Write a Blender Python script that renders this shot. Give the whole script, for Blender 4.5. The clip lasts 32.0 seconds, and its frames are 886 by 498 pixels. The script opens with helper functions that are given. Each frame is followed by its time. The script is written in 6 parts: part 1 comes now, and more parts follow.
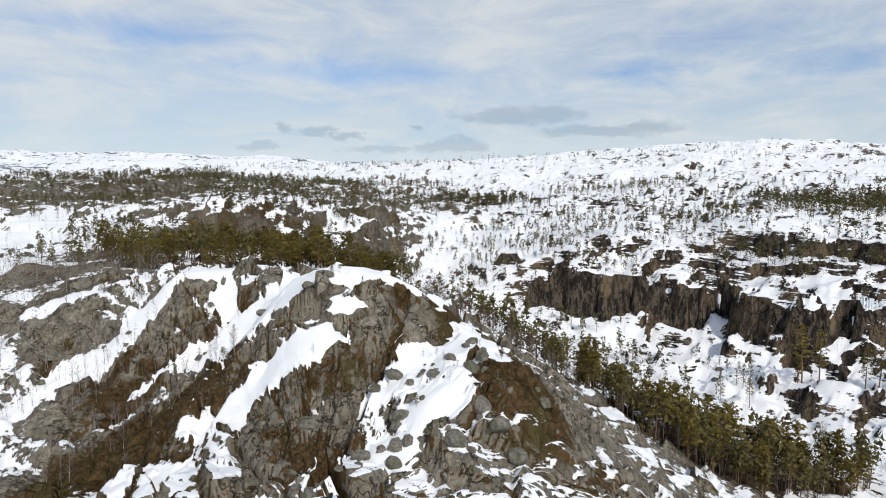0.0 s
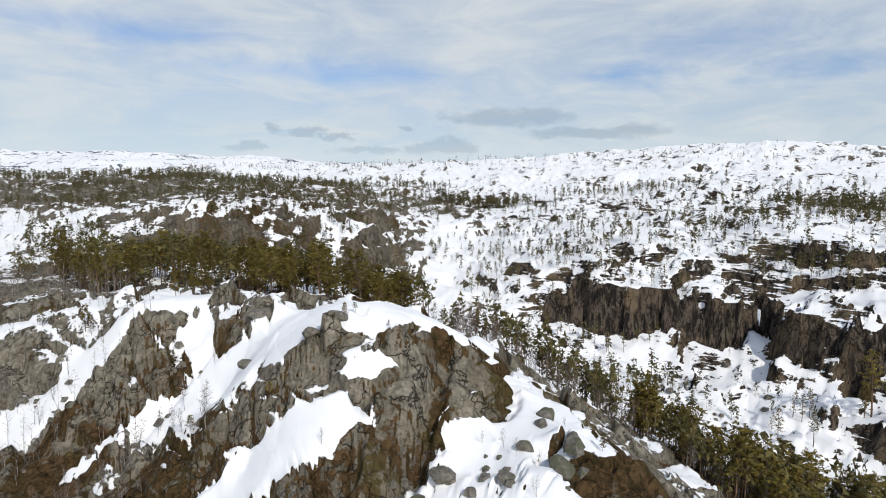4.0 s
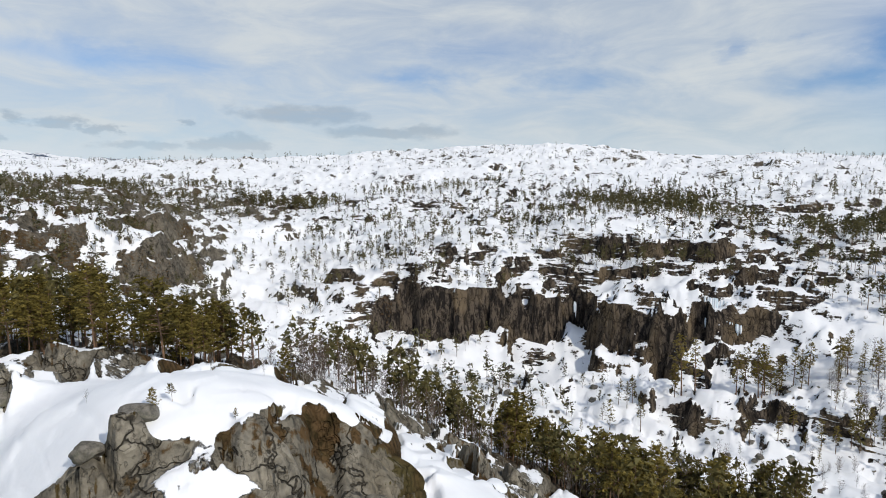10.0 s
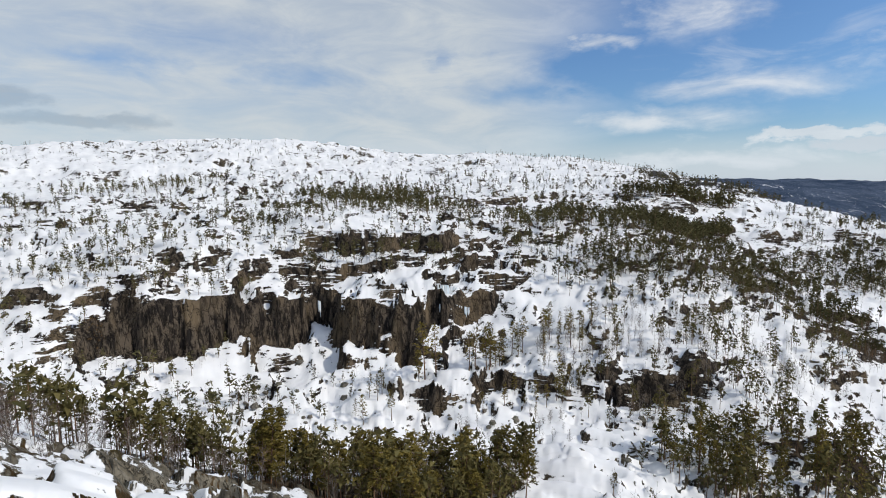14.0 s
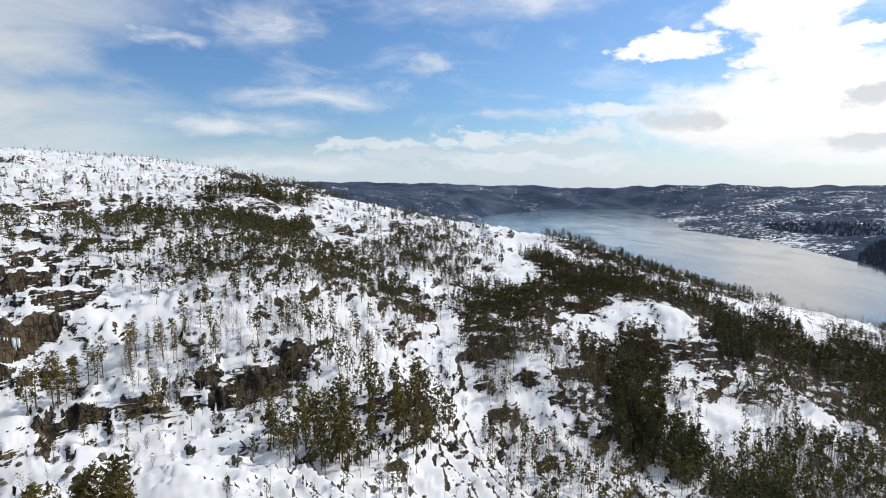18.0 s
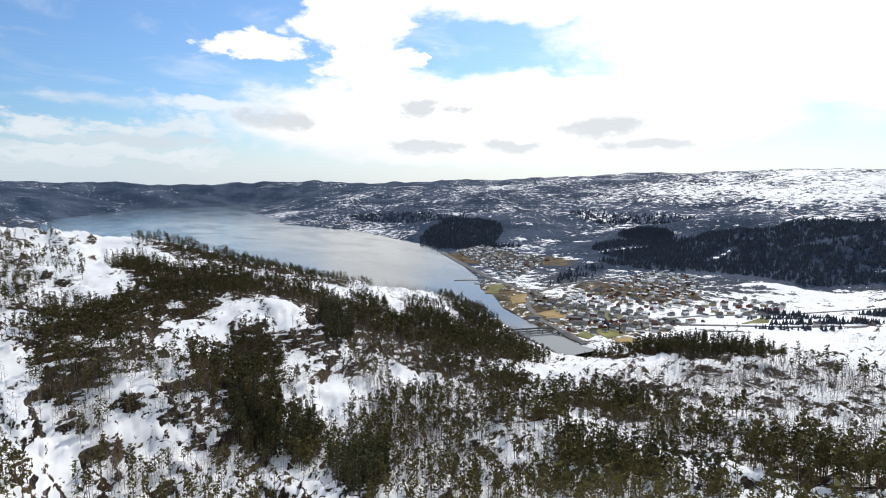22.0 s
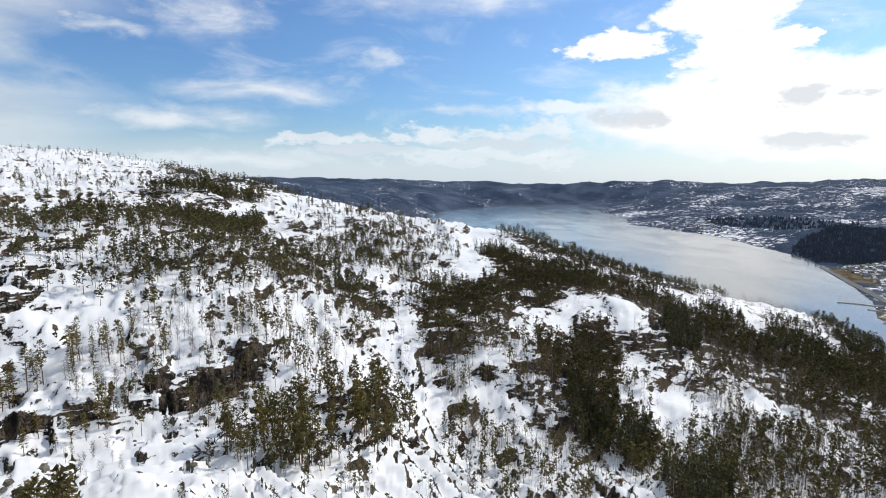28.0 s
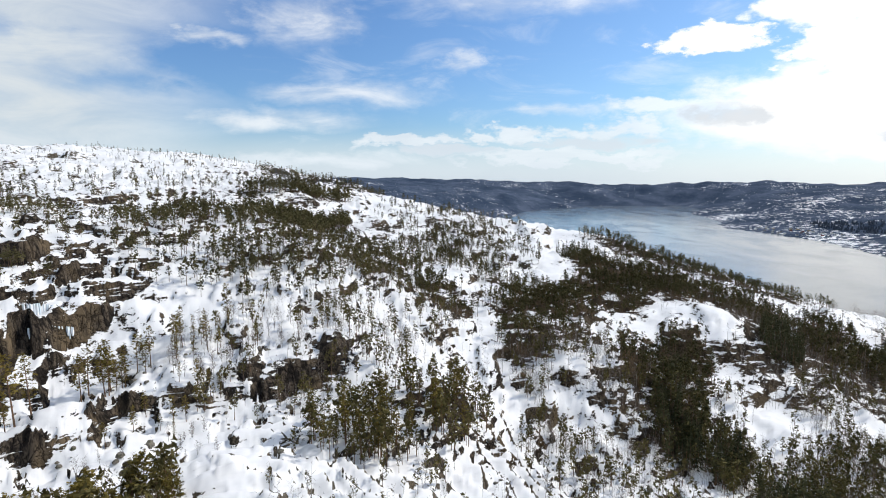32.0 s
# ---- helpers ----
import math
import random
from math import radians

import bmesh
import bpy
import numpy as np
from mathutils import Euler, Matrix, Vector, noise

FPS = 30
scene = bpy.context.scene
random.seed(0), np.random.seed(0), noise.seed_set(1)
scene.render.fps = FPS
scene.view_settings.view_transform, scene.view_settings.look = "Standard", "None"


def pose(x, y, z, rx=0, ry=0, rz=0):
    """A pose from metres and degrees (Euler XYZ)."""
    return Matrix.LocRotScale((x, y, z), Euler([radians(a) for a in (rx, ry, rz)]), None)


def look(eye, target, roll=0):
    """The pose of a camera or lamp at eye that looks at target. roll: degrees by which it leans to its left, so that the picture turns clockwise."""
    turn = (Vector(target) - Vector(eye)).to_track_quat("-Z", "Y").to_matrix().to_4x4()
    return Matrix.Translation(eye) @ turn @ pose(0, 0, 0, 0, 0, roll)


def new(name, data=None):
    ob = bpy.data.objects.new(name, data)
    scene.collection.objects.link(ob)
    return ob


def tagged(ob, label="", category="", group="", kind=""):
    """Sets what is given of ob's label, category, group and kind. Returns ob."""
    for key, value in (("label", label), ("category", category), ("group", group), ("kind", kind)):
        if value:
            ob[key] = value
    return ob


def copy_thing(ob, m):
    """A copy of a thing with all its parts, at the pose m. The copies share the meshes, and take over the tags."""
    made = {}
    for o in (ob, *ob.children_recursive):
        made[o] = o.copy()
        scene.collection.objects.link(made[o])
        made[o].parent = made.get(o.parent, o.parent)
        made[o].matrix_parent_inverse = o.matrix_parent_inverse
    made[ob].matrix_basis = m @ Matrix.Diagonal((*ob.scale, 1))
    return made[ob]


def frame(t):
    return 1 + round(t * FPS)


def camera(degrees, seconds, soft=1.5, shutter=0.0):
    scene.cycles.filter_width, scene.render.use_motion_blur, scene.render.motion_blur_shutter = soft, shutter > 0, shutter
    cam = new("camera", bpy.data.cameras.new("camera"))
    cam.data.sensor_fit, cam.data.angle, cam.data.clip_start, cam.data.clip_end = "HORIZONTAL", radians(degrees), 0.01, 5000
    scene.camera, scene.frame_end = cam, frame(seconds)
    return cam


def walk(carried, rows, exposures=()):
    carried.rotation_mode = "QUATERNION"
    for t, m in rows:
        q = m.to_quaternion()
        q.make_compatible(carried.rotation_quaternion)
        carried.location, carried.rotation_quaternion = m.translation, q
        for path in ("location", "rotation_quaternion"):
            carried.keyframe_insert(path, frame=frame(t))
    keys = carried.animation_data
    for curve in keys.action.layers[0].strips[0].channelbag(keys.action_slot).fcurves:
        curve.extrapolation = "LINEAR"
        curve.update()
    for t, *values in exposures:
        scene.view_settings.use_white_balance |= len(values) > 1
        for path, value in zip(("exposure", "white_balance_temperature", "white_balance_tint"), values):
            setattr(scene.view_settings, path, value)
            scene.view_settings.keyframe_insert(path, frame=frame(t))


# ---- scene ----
cam = camera(76.88, 32.0, soft=1.0)
PATH = [
    (0.0, pose(9.81, -28.18, 199.67, 83.11, 0.06, 2.20)),
    (0.5, pose(8.78, -24.70, 199.71, 83.10, 0.00, 2.40)),
    (1.0, pose(7.71, -21.21, 199.77, 83.11, -0.01, 2.61)),
    (1.5, pose(6.63, -17.95, 199.81, 83.11, -0.03, 2.75)),
    (2.0, pose(5.52, -14.81, 199.84, 83.13, -0.06, 2.89)),
    (2.5, pose(4.38, -11.70, 199.88, 83.15, -0.12, 2.93)),
    (4.5, pose(0.00, 0.00, 200.00, 83.25, -0.18, -0.00)),
    (5.0, pose(-1.01, 2.31, 200.01, 83.26, -0.16, -1.31)),
    (5.5, pose(-1.99, 4.38, 200.02, 83.28, -0.16, -3.02)),
    (6.0, pose(-2.81, 6.20, 200.00, 83.26, -0.17, -5.05)),
    (6.5, pose(-3.56, 7.83, 199.96, 83.29, -0.18, -6.33)),
    (7.0, pose(-4.13, 9.32, 199.96, 83.29, -0.17, -7.32)),
    (7.5, pose(-4.52, 10.77, 199.96, 83.28, -0.14, -10.23)),
    (8.0, pose(-4.87, 12.34, 199.98, 83.27, -0.09, -14.29)),
    (8.5, pose(-5.06, 13.92, 199.98, 83.28, -0.04, -15.93)),
    (9.0, pose(-5.05, 15.59, 199.96, 83.26, -0.02, -16.73)),
    (9.5, pose(-4.93, 17.27, 199.97, 83.19, -0.01, -17.30)),
    (10.0, pose(-4.74, 18.97, 199.99, 83.14, -0.06, -19.29)),
    (10.5, pose(-4.51, 20.58, 200.05, 83.10, -0.09, -21.93)),
    (11.0, pose(-4.29, 21.96, 200.09, 83.05, -0.06, -24.22)),
    (11.5, pose(-4.18, 23.02, 200.14, 82.99, -0.01, -26.32)),
    (12.0, pose(-4.21, 23.79, 200.20, 82.96, -0.01, -28.39)),
    (12.5, pose(-4.36, 24.11, 200.31, 82.92, 0.02, -31.73)),
    (13.0, pose(-4.56, 24.20, 200.43, 82.88, 0.05, -36.53)),
    (13.5, pose(-4.70, 24.25, 200.44, 82.84, 0.05, -41.36)),
    (14.0, pose(-4.46, 24.24, 200.21, 82.81, -0.01, -46.27)),
    (14.5, pose(-4.13, 24.26, 199.89, 82.87, -0.06, -51.19)),
    (16.5, pose(-4.26, 25.48, 197.63, 83.33, -0.07, -71.51)),
    (17.0, pose(-4.04, 25.47, 197.61, 83.27, 0.00, -76.49)),
    (17.5, pose(-3.90, 25.46, 197.60, 83.23, 0.05, -82.05)),
    (18.0, pose(-3.83, 25.45, 197.60, 83.16, 0.12, -87.10)),
    (18.5, pose(-3.75, 25.45, 197.59, 83.11, 0.13, -92.11)),
    (19.0, pose(-3.71, 25.44, 197.58, 83.05, 0.09, -97.07)),
    (19.5, pose(-3.58, 25.42, 197.57, 83.02, 0.06, -101.72)),
    (20.0, pose(-3.27, 25.39, 197.55, 82.97, 0.02, -106.90)),
    (20.5, pose(-2.90, 25.36, 197.52, 82.92, -0.00, -111.62)),
    (21.0, pose(-2.61, 25.32, 197.49, 82.89, -0.02, -116.46)),
    (21.5, pose(-2.47, 25.32, 197.48, 82.83, -0.06, -121.16)),
    (22.0, pose(-2.36, 25.31, 197.48, 82.80, -0.08, -126.37)),
    (22.5, pose(-2.29, 25.30, 197.47, 82.77, -0.12, -130.65)),
    (23.0, pose(-2.28, 25.28, 197.46, 82.75, -0.14, -133.92)),
    (23.5, pose(-2.26, 25.32, 197.48, 82.72, -0.17, -134.59)),
    (24.0, pose(-2.26, 25.38, 197.52, 82.70, -0.14, -133.93)),
    (24.5, pose(-2.28, 25.37, 197.53, 82.68, -0.07, -127.98)),
    (25.0, pose(-2.38, 25.30, 197.47, 82.70, -0.00, -120.36)),
    (25.5, pose(-2.63, 25.32, 197.49, 82.73, 0.04, -112.39)),
    (26.0, pose(-3.04, 25.35, 197.52, 82.75, 0.09, -106.44)),
    (26.5, pose(-3.62, 25.41, 197.57, 82.77, 0.18, -100.47)),
    (28.5, pose(-3.16, 27.46, 197.58, 82.70, -0.08, -90.57)),
    (29.0, pose(-3.20, 27.46, 197.59, 82.71, -0.08, -89.25)),
    (29.5, pose(-3.27, 27.49, 197.59, 82.71, -0.06, -88.10)),
    (30.0, pose(-3.32, 27.49, 197.59, 82.73, -0.05, -87.02)),
    (30.5, pose(-3.37, 27.49, 197.59, 82.72, -0.04, -86.04)),
    (31.0, pose(-3.35, 27.47, 197.58, 82.71, -0.05, -85.13)),
    (31.5, pose(-3.16, 27.39, 197.56, 82.71, -0.05, -84.30)),
    (32.0, pose(-2.84, 27.29, 197.52, 82.75, -0.03, -83.55)),
]
walk(cam, PATH, ((0.0, 0.0), (6.0, -0.03), (10.0, -0.08), (14.0, -0.13), (17.0, -0.05), (20.0, 0.0), (24.0, 0.04), (27.0, 0.05), (30.0, 0.1), (32.0, 0.12)))

# ---- sky and sun ----------------------------------------------------------
SUN_TURN, SUN_HEIGHT = radians(150), radians(40)
SUN_WAY = Vector((math.sin(SUN_TURN) * math.cos(SUN_HEIGHT), math.cos(SUN_TURN) * math.cos(SUN_HEIGHT), math.sin(SUN_HEIGHT)))


class Net:
    """Short hand for node trees: each call adds a node and returns its first output."""

    def __init__(self, tree):
        self.tree = tree
        tree.nodes.clear()

    def add(self, kind, values=None, out=0, **props):
        node = self.tree.nodes.new(kind)
        for key, value in props.items():
            setattr(node, key, value)
        for key, value in (values or {}).items():
            if isinstance(value, bpy.types.NodeSocket):
                self.tree.links.new(value, node.inputs[key])
            else:
                node.inputs[key].default_value = value
        return node.outputs[out] if node.outputs else None

    def math(self, op, a, b=0.0, c=0.0, clamp=False):
        return self.add("ShaderNodeMath", {0: a, 1: b, 2: c}, operation=op, use_clamp=clamp)

    def vec(self, op, a, b=(0, 0, 0), out=0):
        return self.add("ShaderNodeVectorMath", {0: a, 1: b}, out=out, operation=op)

    def ramp(self, v, a, b, low=0.0, high=1.0):
        return self.add("ShaderNodeMapRange", {0: v, 1: a, 2: b, 3: low, 4: high}, interpolation_type="SMOOTHSTEP")

    def mix(self, f, a, b):
        return self.add("ShaderNodeMix", {0: f, 6: a, 7: b}, out=2, data_type="RGBA")

    def noise(self, where, scale, detail=4.0, rough=0.55, distort=0.0):
        return self.add("ShaderNodeTexNoise", {"Vector": where, "Scale": scale, "Detail": detail, "Roughness": rough, "Distortion": distort})


def rgb(r, g, b):
    return (r, g, b, 1.0)


world = bpy.data.worlds.new("sky")
scene.world = world
world.use_nodes = True
net = Net(world.node_tree)
way = net.vec("NORMALIZE", net.add("ShaderNodeTexCoord"))
parts = net.tree.nodes.new("ShaderNodeSeparateXYZ")
net.tree.links.new(way, parts.inputs[0])
up = parts.outputs[2]
blue = net.add("ShaderNodeTexSky", sky_type="NISHITA", sun_disc=False, sun_elevation=SUN_HEIGHT, sun_rotation=SUN_TURN,
               air_density=1.0, dust_density=0.6, ozone_density=1.5)
near_sun = net.vec("DOT_PRODUCT", way, tuple(SUN_WAY), out=1)
glow = net.ramp(near_sun, 0.45, 0.93)
# bearing from east and height over the horizon, in degrees
bearing = net.math("MULTIPLY", net.math("ARCTAN2", net.math("MULTIPLY", parts.outputs[1], -1.0), parts.outputs[0]), 57.2958)
lift = net.math("MULTIPLY", net.math("ARCSINE", up), 57.2958)
ragged = net.add("ShaderNodeTexNoise", {"Vector": net.add("ShaderNodeCombineXYZ", {0: bearing, 1: net.math("MULTIPLY", lift, 2.0)}), "Scale": 0.20, "Detail": 7.0, "Roughness": 0.60}, out=1)
spot = net.add("ShaderNodeCombineXYZ", {0: bearing, 1: lift})
torn = net.vec("ADD", spot, net.vec("MULTIPLY", net.vec("SUBTRACT", ragged, (0.5, 0.5, 0.5)), (15.0, 6.5, 0.0)))
wisp = net.add("ShaderNodeTexNoise", {"Vector": net.add("ShaderNodeCombineXYZ", {0: net.math("MULTIPLY", bearing, 0.30), 1: lift}), "Scale": 0.33, "Detail": 6.0, "Roughness": 0.62, "Distortion": 0.6}, out=0)
drawn = net.vec("ADD", spot, net.vec("MULTIPLY", net.vec("SUBTRACT", ragged, (0.5, 0.5, 0.5)), (16.0, 3.0, 0.0)))


def clouds(where, *ovals):
    """The depth inside the deepest of some oval clouds: compass bearing, height, half width, half height in degrees."""
    deepest = None
    for a, e, ra, re in ovals:
        off = net.vec("MULTIPLY", net.vec("SUBTRACT", where, (a - 90.0, e, 0.0)), (1.0 / ra, 1.0 / re, 0.0))
        inside = net.math("SUBTRACT", 1.0, net.vec("LENGTH", off, out=1))
        deepest = inside if deepest is None else net.math("MAXIMUM", deepest, inside)
    return deepest


# white heaps towards the sun, a row of small ones over the lake, streaks of high cloud, grey lenses, rifts of blue
heap = clouds(torn, (108.3, 12.5, 4.2, 1.5), (117.5, 16.5, 6.5, 5.5), (118.5, 10.5, 4.6, 3.4), (132, 5.5, 31, 5.2), (123.0, 11.6, 2.3, 1.6), (158, 14, 22, 10), (136, 19.5, 24, 5.5), (190, 20, 40, 26))
row = clouds(torn, (91, 4.2, 3.6, 1.1), (87, 4.0, 2.6, 0.9), (96, 4.3, 4.0, 1.1), (101, 4.6, 4.6, 1.4), (80, 3.4, 7.0, 0.9), (104, 6.6, 6.0, 1.5), (96, 2.0, 16, 0.9))
streak = clouds(drawn, (74, 8.2, 10, 1.3), (66, 5.6, 12, 1.4), (52, 6.2, 9, 1.5), (52.5, 10.3, 6, 1.4), (50, 13, 9, 3.0), (56, 12.8, 2.2, 1.1), (70, 14.5, 6, 2.6), (92, 16.8, 12, 1.8), (95, 6.9, 6, 0.7), (85, 11.5, 3.5, 1.2), (70, 1.8, 20, 1.2), (61, 12.6, 5, 0.8))
lens = clouds(drawn, (5.2, 6.6, 6.2, 1.25), (-0.9, 3.6, 3.0, 1.0), (-14.6, 4.9, 2.6, 0.7), (-11.2, 4.6, 1.8, 0.55), (-20.1, 3.5, 2.4, 0.6), (-4.6, 5.2, 1.8, 0.5), (14, 5.0, 8, 0.9), (-8, 3.4, 5, 0.5))
belly = clouds(drawn, (109.7, 5.7, 4.4, 1.3), (125, 6.9, 3.0, 0.9), (142.3, 4.9, 6.0, 1.3), (147.1, 3.3, 5.0, 0.9), (124.1, 3.4, 4.0, 0.8), (98, 3.3, 9, 0.9), (84, 2.7, 7, 0.7), (134, 3.3, 5, 0.7))
rift = clouds(drawn, (16.6, 10.0, 5.5, 1.5), (-12, 10.4, 15, 1.5), (25, 12.6, 11, 2.4), (33, 9.5, 7, 1.6), (54, 8.4, 6, 1.6), (61, 10.6, 8, 2.8), (131, 13.0, 6.5, 2.2), (47, 11.5, 3, 1.4), (-30, 13, 12, 1.5))
north = net.ramp(bearing, -42.0, -22.0, 1.0, 0.0)
low = net.ramp(up, 0.0, 0.10, 1.0, 0.0)
veil = net.math("MULTIPLY_ADD", net.ramp(wisp, 0.25, 0.75), 0.28, 0.66)
cover = net.math("MULTIPLY", north, veil)
cover = net.math("SUBTRACT", cover, net.math("MULTIPLY", net.ramp(rift, -0.3, 1.0), 0.42), clamp=True)
cover = net.math("MAXIMUM", cover, net.math("MULTIPLY", net.ramp(streak, -0.25, 0.95), net.ramp(wisp, 0.28, 0.66, 0.25, 0.72)))
cover = net.math("MAXIMUM", cover, net.math("MULTIPLY", net.ramp(wisp, 0.48, 0.75), 0.30))
cover = net.math("MAXIMUM", cover, net.math("MULTIPLY", low, 0.32))
puffs = net.math("MAXIMUM", net.ramp(heap, -0.04, 0.30), net.math("MULTIPLY", net.ramp(row, 0.0, 0.6), 0.70))
puffs = net.math("SUBTRACT", puffs, net.math("MULTIPLY", net.ramp(rift, 0.0, 0.8), 0.55), clamp=True)
dim = net.math("MULTIPLY", net.ramp(lens, -0.05, 0.55), 0.70)
dark_belly = net.math("MULTIPLY", net.ramp(belly, 0.0, 0.6), 0.75)
cover = net.math("MAXIMUM", net.math("MAXIMUM", cover, puffs), net.math("MAXIMUM", dim, dark_belly))
grey = net.mix(net.ramp(wisp, 0.30, 0.70), rgb(7.1, 7.8, 8.3), rgb(8.1, 8.6, 8.8))
white = net.mix(net.ramp(wisp, 0.35, 0.65), rgb(9.4, 9.7, 10.0), rgb(11.2, 11.3, 11.3))
white = net.mix(glow, white, rgb(14.0, 14.0, 13.8))
cloud = net.mix(net.math("MAXIMUM", puffs, net.math("SUBTRACT", 1.0, north)), grey, white)
cloud = net.mix(dim, cloud, rgb(4.5, 5.2, 5.9))
cloud = net.mix(dark_belly, cloud, rgb(7.4, 7.9, 8.5))
clear = net.vec("MULTIPLY", blue, net.mix(net.ramp(near_sun, 0.2, 0.75), rgb(0.74, 1.04, 1.42), rgb(0.92, 1.22, 1.55)))
sky = net.mix(cover, clear, cloud)
sky = net.mix(net.ramp(up, 0.0, 0.10, 0.55, 0.0), sky, net.mix(glow, rgb(8.3, 9.4, 10.8), rgb(11.0, 11.3, 11.5)))
backdrop = net.add("ShaderNodeBackground", {"Color": sky, "Strength": 0.085})
net.add("ShaderNodeOutputWorld", {"Surface": backdrop})

lamp = bpy.data.lights.new("sun", "SUN")
lamp.energy, lamp.angle, lamp.color = 2.75, radians(1.0), (1.0, 0.94, 0.85)
sun = new("sun", lamp)
sun.matrix_world = look(SUN_WAY * 1000, (0, 0, 0))


# ---- the lie of the land -------------------------------------------------
HUB = (-4.0, 25.0)
CONTROL = []


def line(*points):
    """A crest, foot or floor line of the land: its points in metres."""
    CONTROL.extend(points)


# knoll crest
line((-20, 66, 183), (-12, 60, 186), (-4, 58, 185), (1, 60, 183), (4.5, 61, 180.5))
# knoll face, upper
line((-16, 55, 181.5), (-8.5, 52, 181), (-1, 55.5, 180), (8, 59, 176))
# knoll face, foot
line((-19, 50, 171), (-11, 45.5, 176), (-3, 50, 176), (2, 54, 175.5))
# gully under the knoll
line((-26, 56, 173), (-20, 43, 166), (-8, 38, 168), (1, 46, 172))
# left shoulder crest
line((-70, 94, 178), (-48, 83, 182), (-36, 86, 182.5), (-27, 80, 183))
# left shoulder face
line((-63, 79, 167), (-57, 80, 172), (-45, 76, 173), (-37, 80, 175))
# left hollow
line((-63, 70, 162), (-45, 60, 160), (-30, 68, 171))
# right block crest
line((7, 40, 174), (14.5, 43, 175), (12, 49, 176), (19, 48, 173.5), (22, 60, 168))
# right block foot
line((3, 30, 168), (27, 47, 164), (34, 62, 158), (30, 78, 158))
# ground below the flight
line((10, 20, 165), (-10, 20, 164), (0, -5, 160), (-30, 20, 156), (40, 25, 150), (10, -40, 150), (-40, -30, 145))
# saddle behind the knoll
line((-15, 84, 177), (5, 82, 174), (-40, 105, 176), (-75, 120, 175), (15, 95, 166), (-10, 110, 172))
# valley floor
line((10, 165, 151), (36, 150, 141), (78, 145, 128), (112, 132, 125), (102, 115, 127.5), (107.4, 94.1, 129))
# valley side below the knoll
line((45, 90, 146), (60, 70, 138), (80, 55, 128), (70, 100, 132), (90, 20, 118))
# slope right of the tower
line((-17, 257, 154), (-5, 205, 150.5), (4, 275, 156.5), (23, 349, 166.5), (-10, 400, 171.5))
# cliff foot
line((35, 225, 146.5), (53, 221, 141.5), (78, 215, 139), (106, 208, 140), (120, 212, 138), (115, 192, 139), (128, 173, 134))
line((146, 174, 143.5), (163, 166, 145))
# cliff head
line((39, 238, 159.5), (60, 228, 163), (80, 218, 157), (108, 211, 154.5), (124, 217, 152.5), (120, 194, 154.5), (133, 179, 160))
line((149, 177, 157), (168, 170, 152.5))
# bench over the cliff
line((48, 258, 166.5), (101, 242, 168.5), (135, 222, 163), (164, 202, 164), (192, 179, 160.5))
# upper cliff foot
line((132, 236, 169.5), (149, 224, 167.5), (180, 202, 166.5))
# upper cliff head
line((137, 244, 177.5), (152, 229, 177.5), (184, 206, 177))
# terrace
line((17, 354, 176), (68, 346, 177), (142, 325, 180), (212, 280, 181), (272, 223, 177), (310, 177, 174.5))
# upper slope
line((12, 504, 188), (128, 506, 195), (253, 441, 197), (417, 393, 199), (488, 290, 194), (442, 201, 183))
# skyline
line((-24, 724, 217.5), (46, 722, 223), (198, 726, 237.5), (280, 718, 241.5), (365, 708, 251), (452, 632, 240), (491, 574, 225.5))
# second hill
line((666, 711, 229.5), (732, 671, 241), (763, 549, 231.5), (769, 444, 226), (757, 328, 204), (759, 262, 189))
# lower band foot
line((93, 151, 126.5), (112, 140, 125.5), (138, 128, 127.5), (148, 111, 128), (166, 87, 127.5))
# lower band head
line((103, 156, 131.5), (122, 144, 133.5), (150, 128, 139), (163, 109, 135), (185, 88, 143.5))
# mid slope
line((146, 153, 135.5), (182, 132, 145), (215, 108, 151), (221, 143, 157.5), (260, 116, 162))
# shelf
line((108, 185, 131.5), (109, 185, 137.5), (126, 174, 139.5))
# valley floor, outer
line((117, 93, 132.5), (127, 62, 122.5), (145, 42, 113.5), (220, 52, 120.5), (296, 39, 125), (386, 19, 126.5), (414, -16, 125))
# stand mound
line((184.7, 49.7, 126.5), (168.2, 58.2, 126), (167.9, 37.6, 115.5))
# dome
line((218.3, 29.2, 113), (240.1, 1.5, 120.5), (233.9, -8, 118), (204, 14, 101.5), (211.1, -30.8, 93), (175, 4.2, 96))
# pine ridge
line((258, 32, 123), (295, 2, 124), (369, -47, 120.5), (264, -12, 122.5))
# snow knob
line((319, -44, 113), (335, -96, 118.5), (309, -108, 106.5), (273, -62, 103))
# flank to the left
line((200, 93, 137.5), (298, 95, 144.5), (402, 166, 159), (457, 120, 157.5), (455, 54, 143), (516, 6, 140.5))
# near crest over the lake
line((714, 206, 181), (676, 145, 164), (645, 65, 154.5), (616, 2, 147), (569, -67, 140.5), (561, -144, 115), (544, -218, 92.5))
line((532, -287, 75), (510, -356, 60), (458, -388, 42), (417, -402, 26))
# crest over the river
line((513, -320, 69.5), (468, -364, 52), (415, -392, 27), (325, -353, 29), (261, -352, 57), (211, -371, 75.5), (155, -364, 84.5))
line((106, -349, 90.5), (59, -309, 93.5), (30, -293, 98.5))
# forest slope
line((274, -62, 93), (220, -78, 88.5), (301, -129, 94.5), (240, -151, 81), (350, -221, 72.5), (238, -200, 71.5), (182, -198, 84.5))
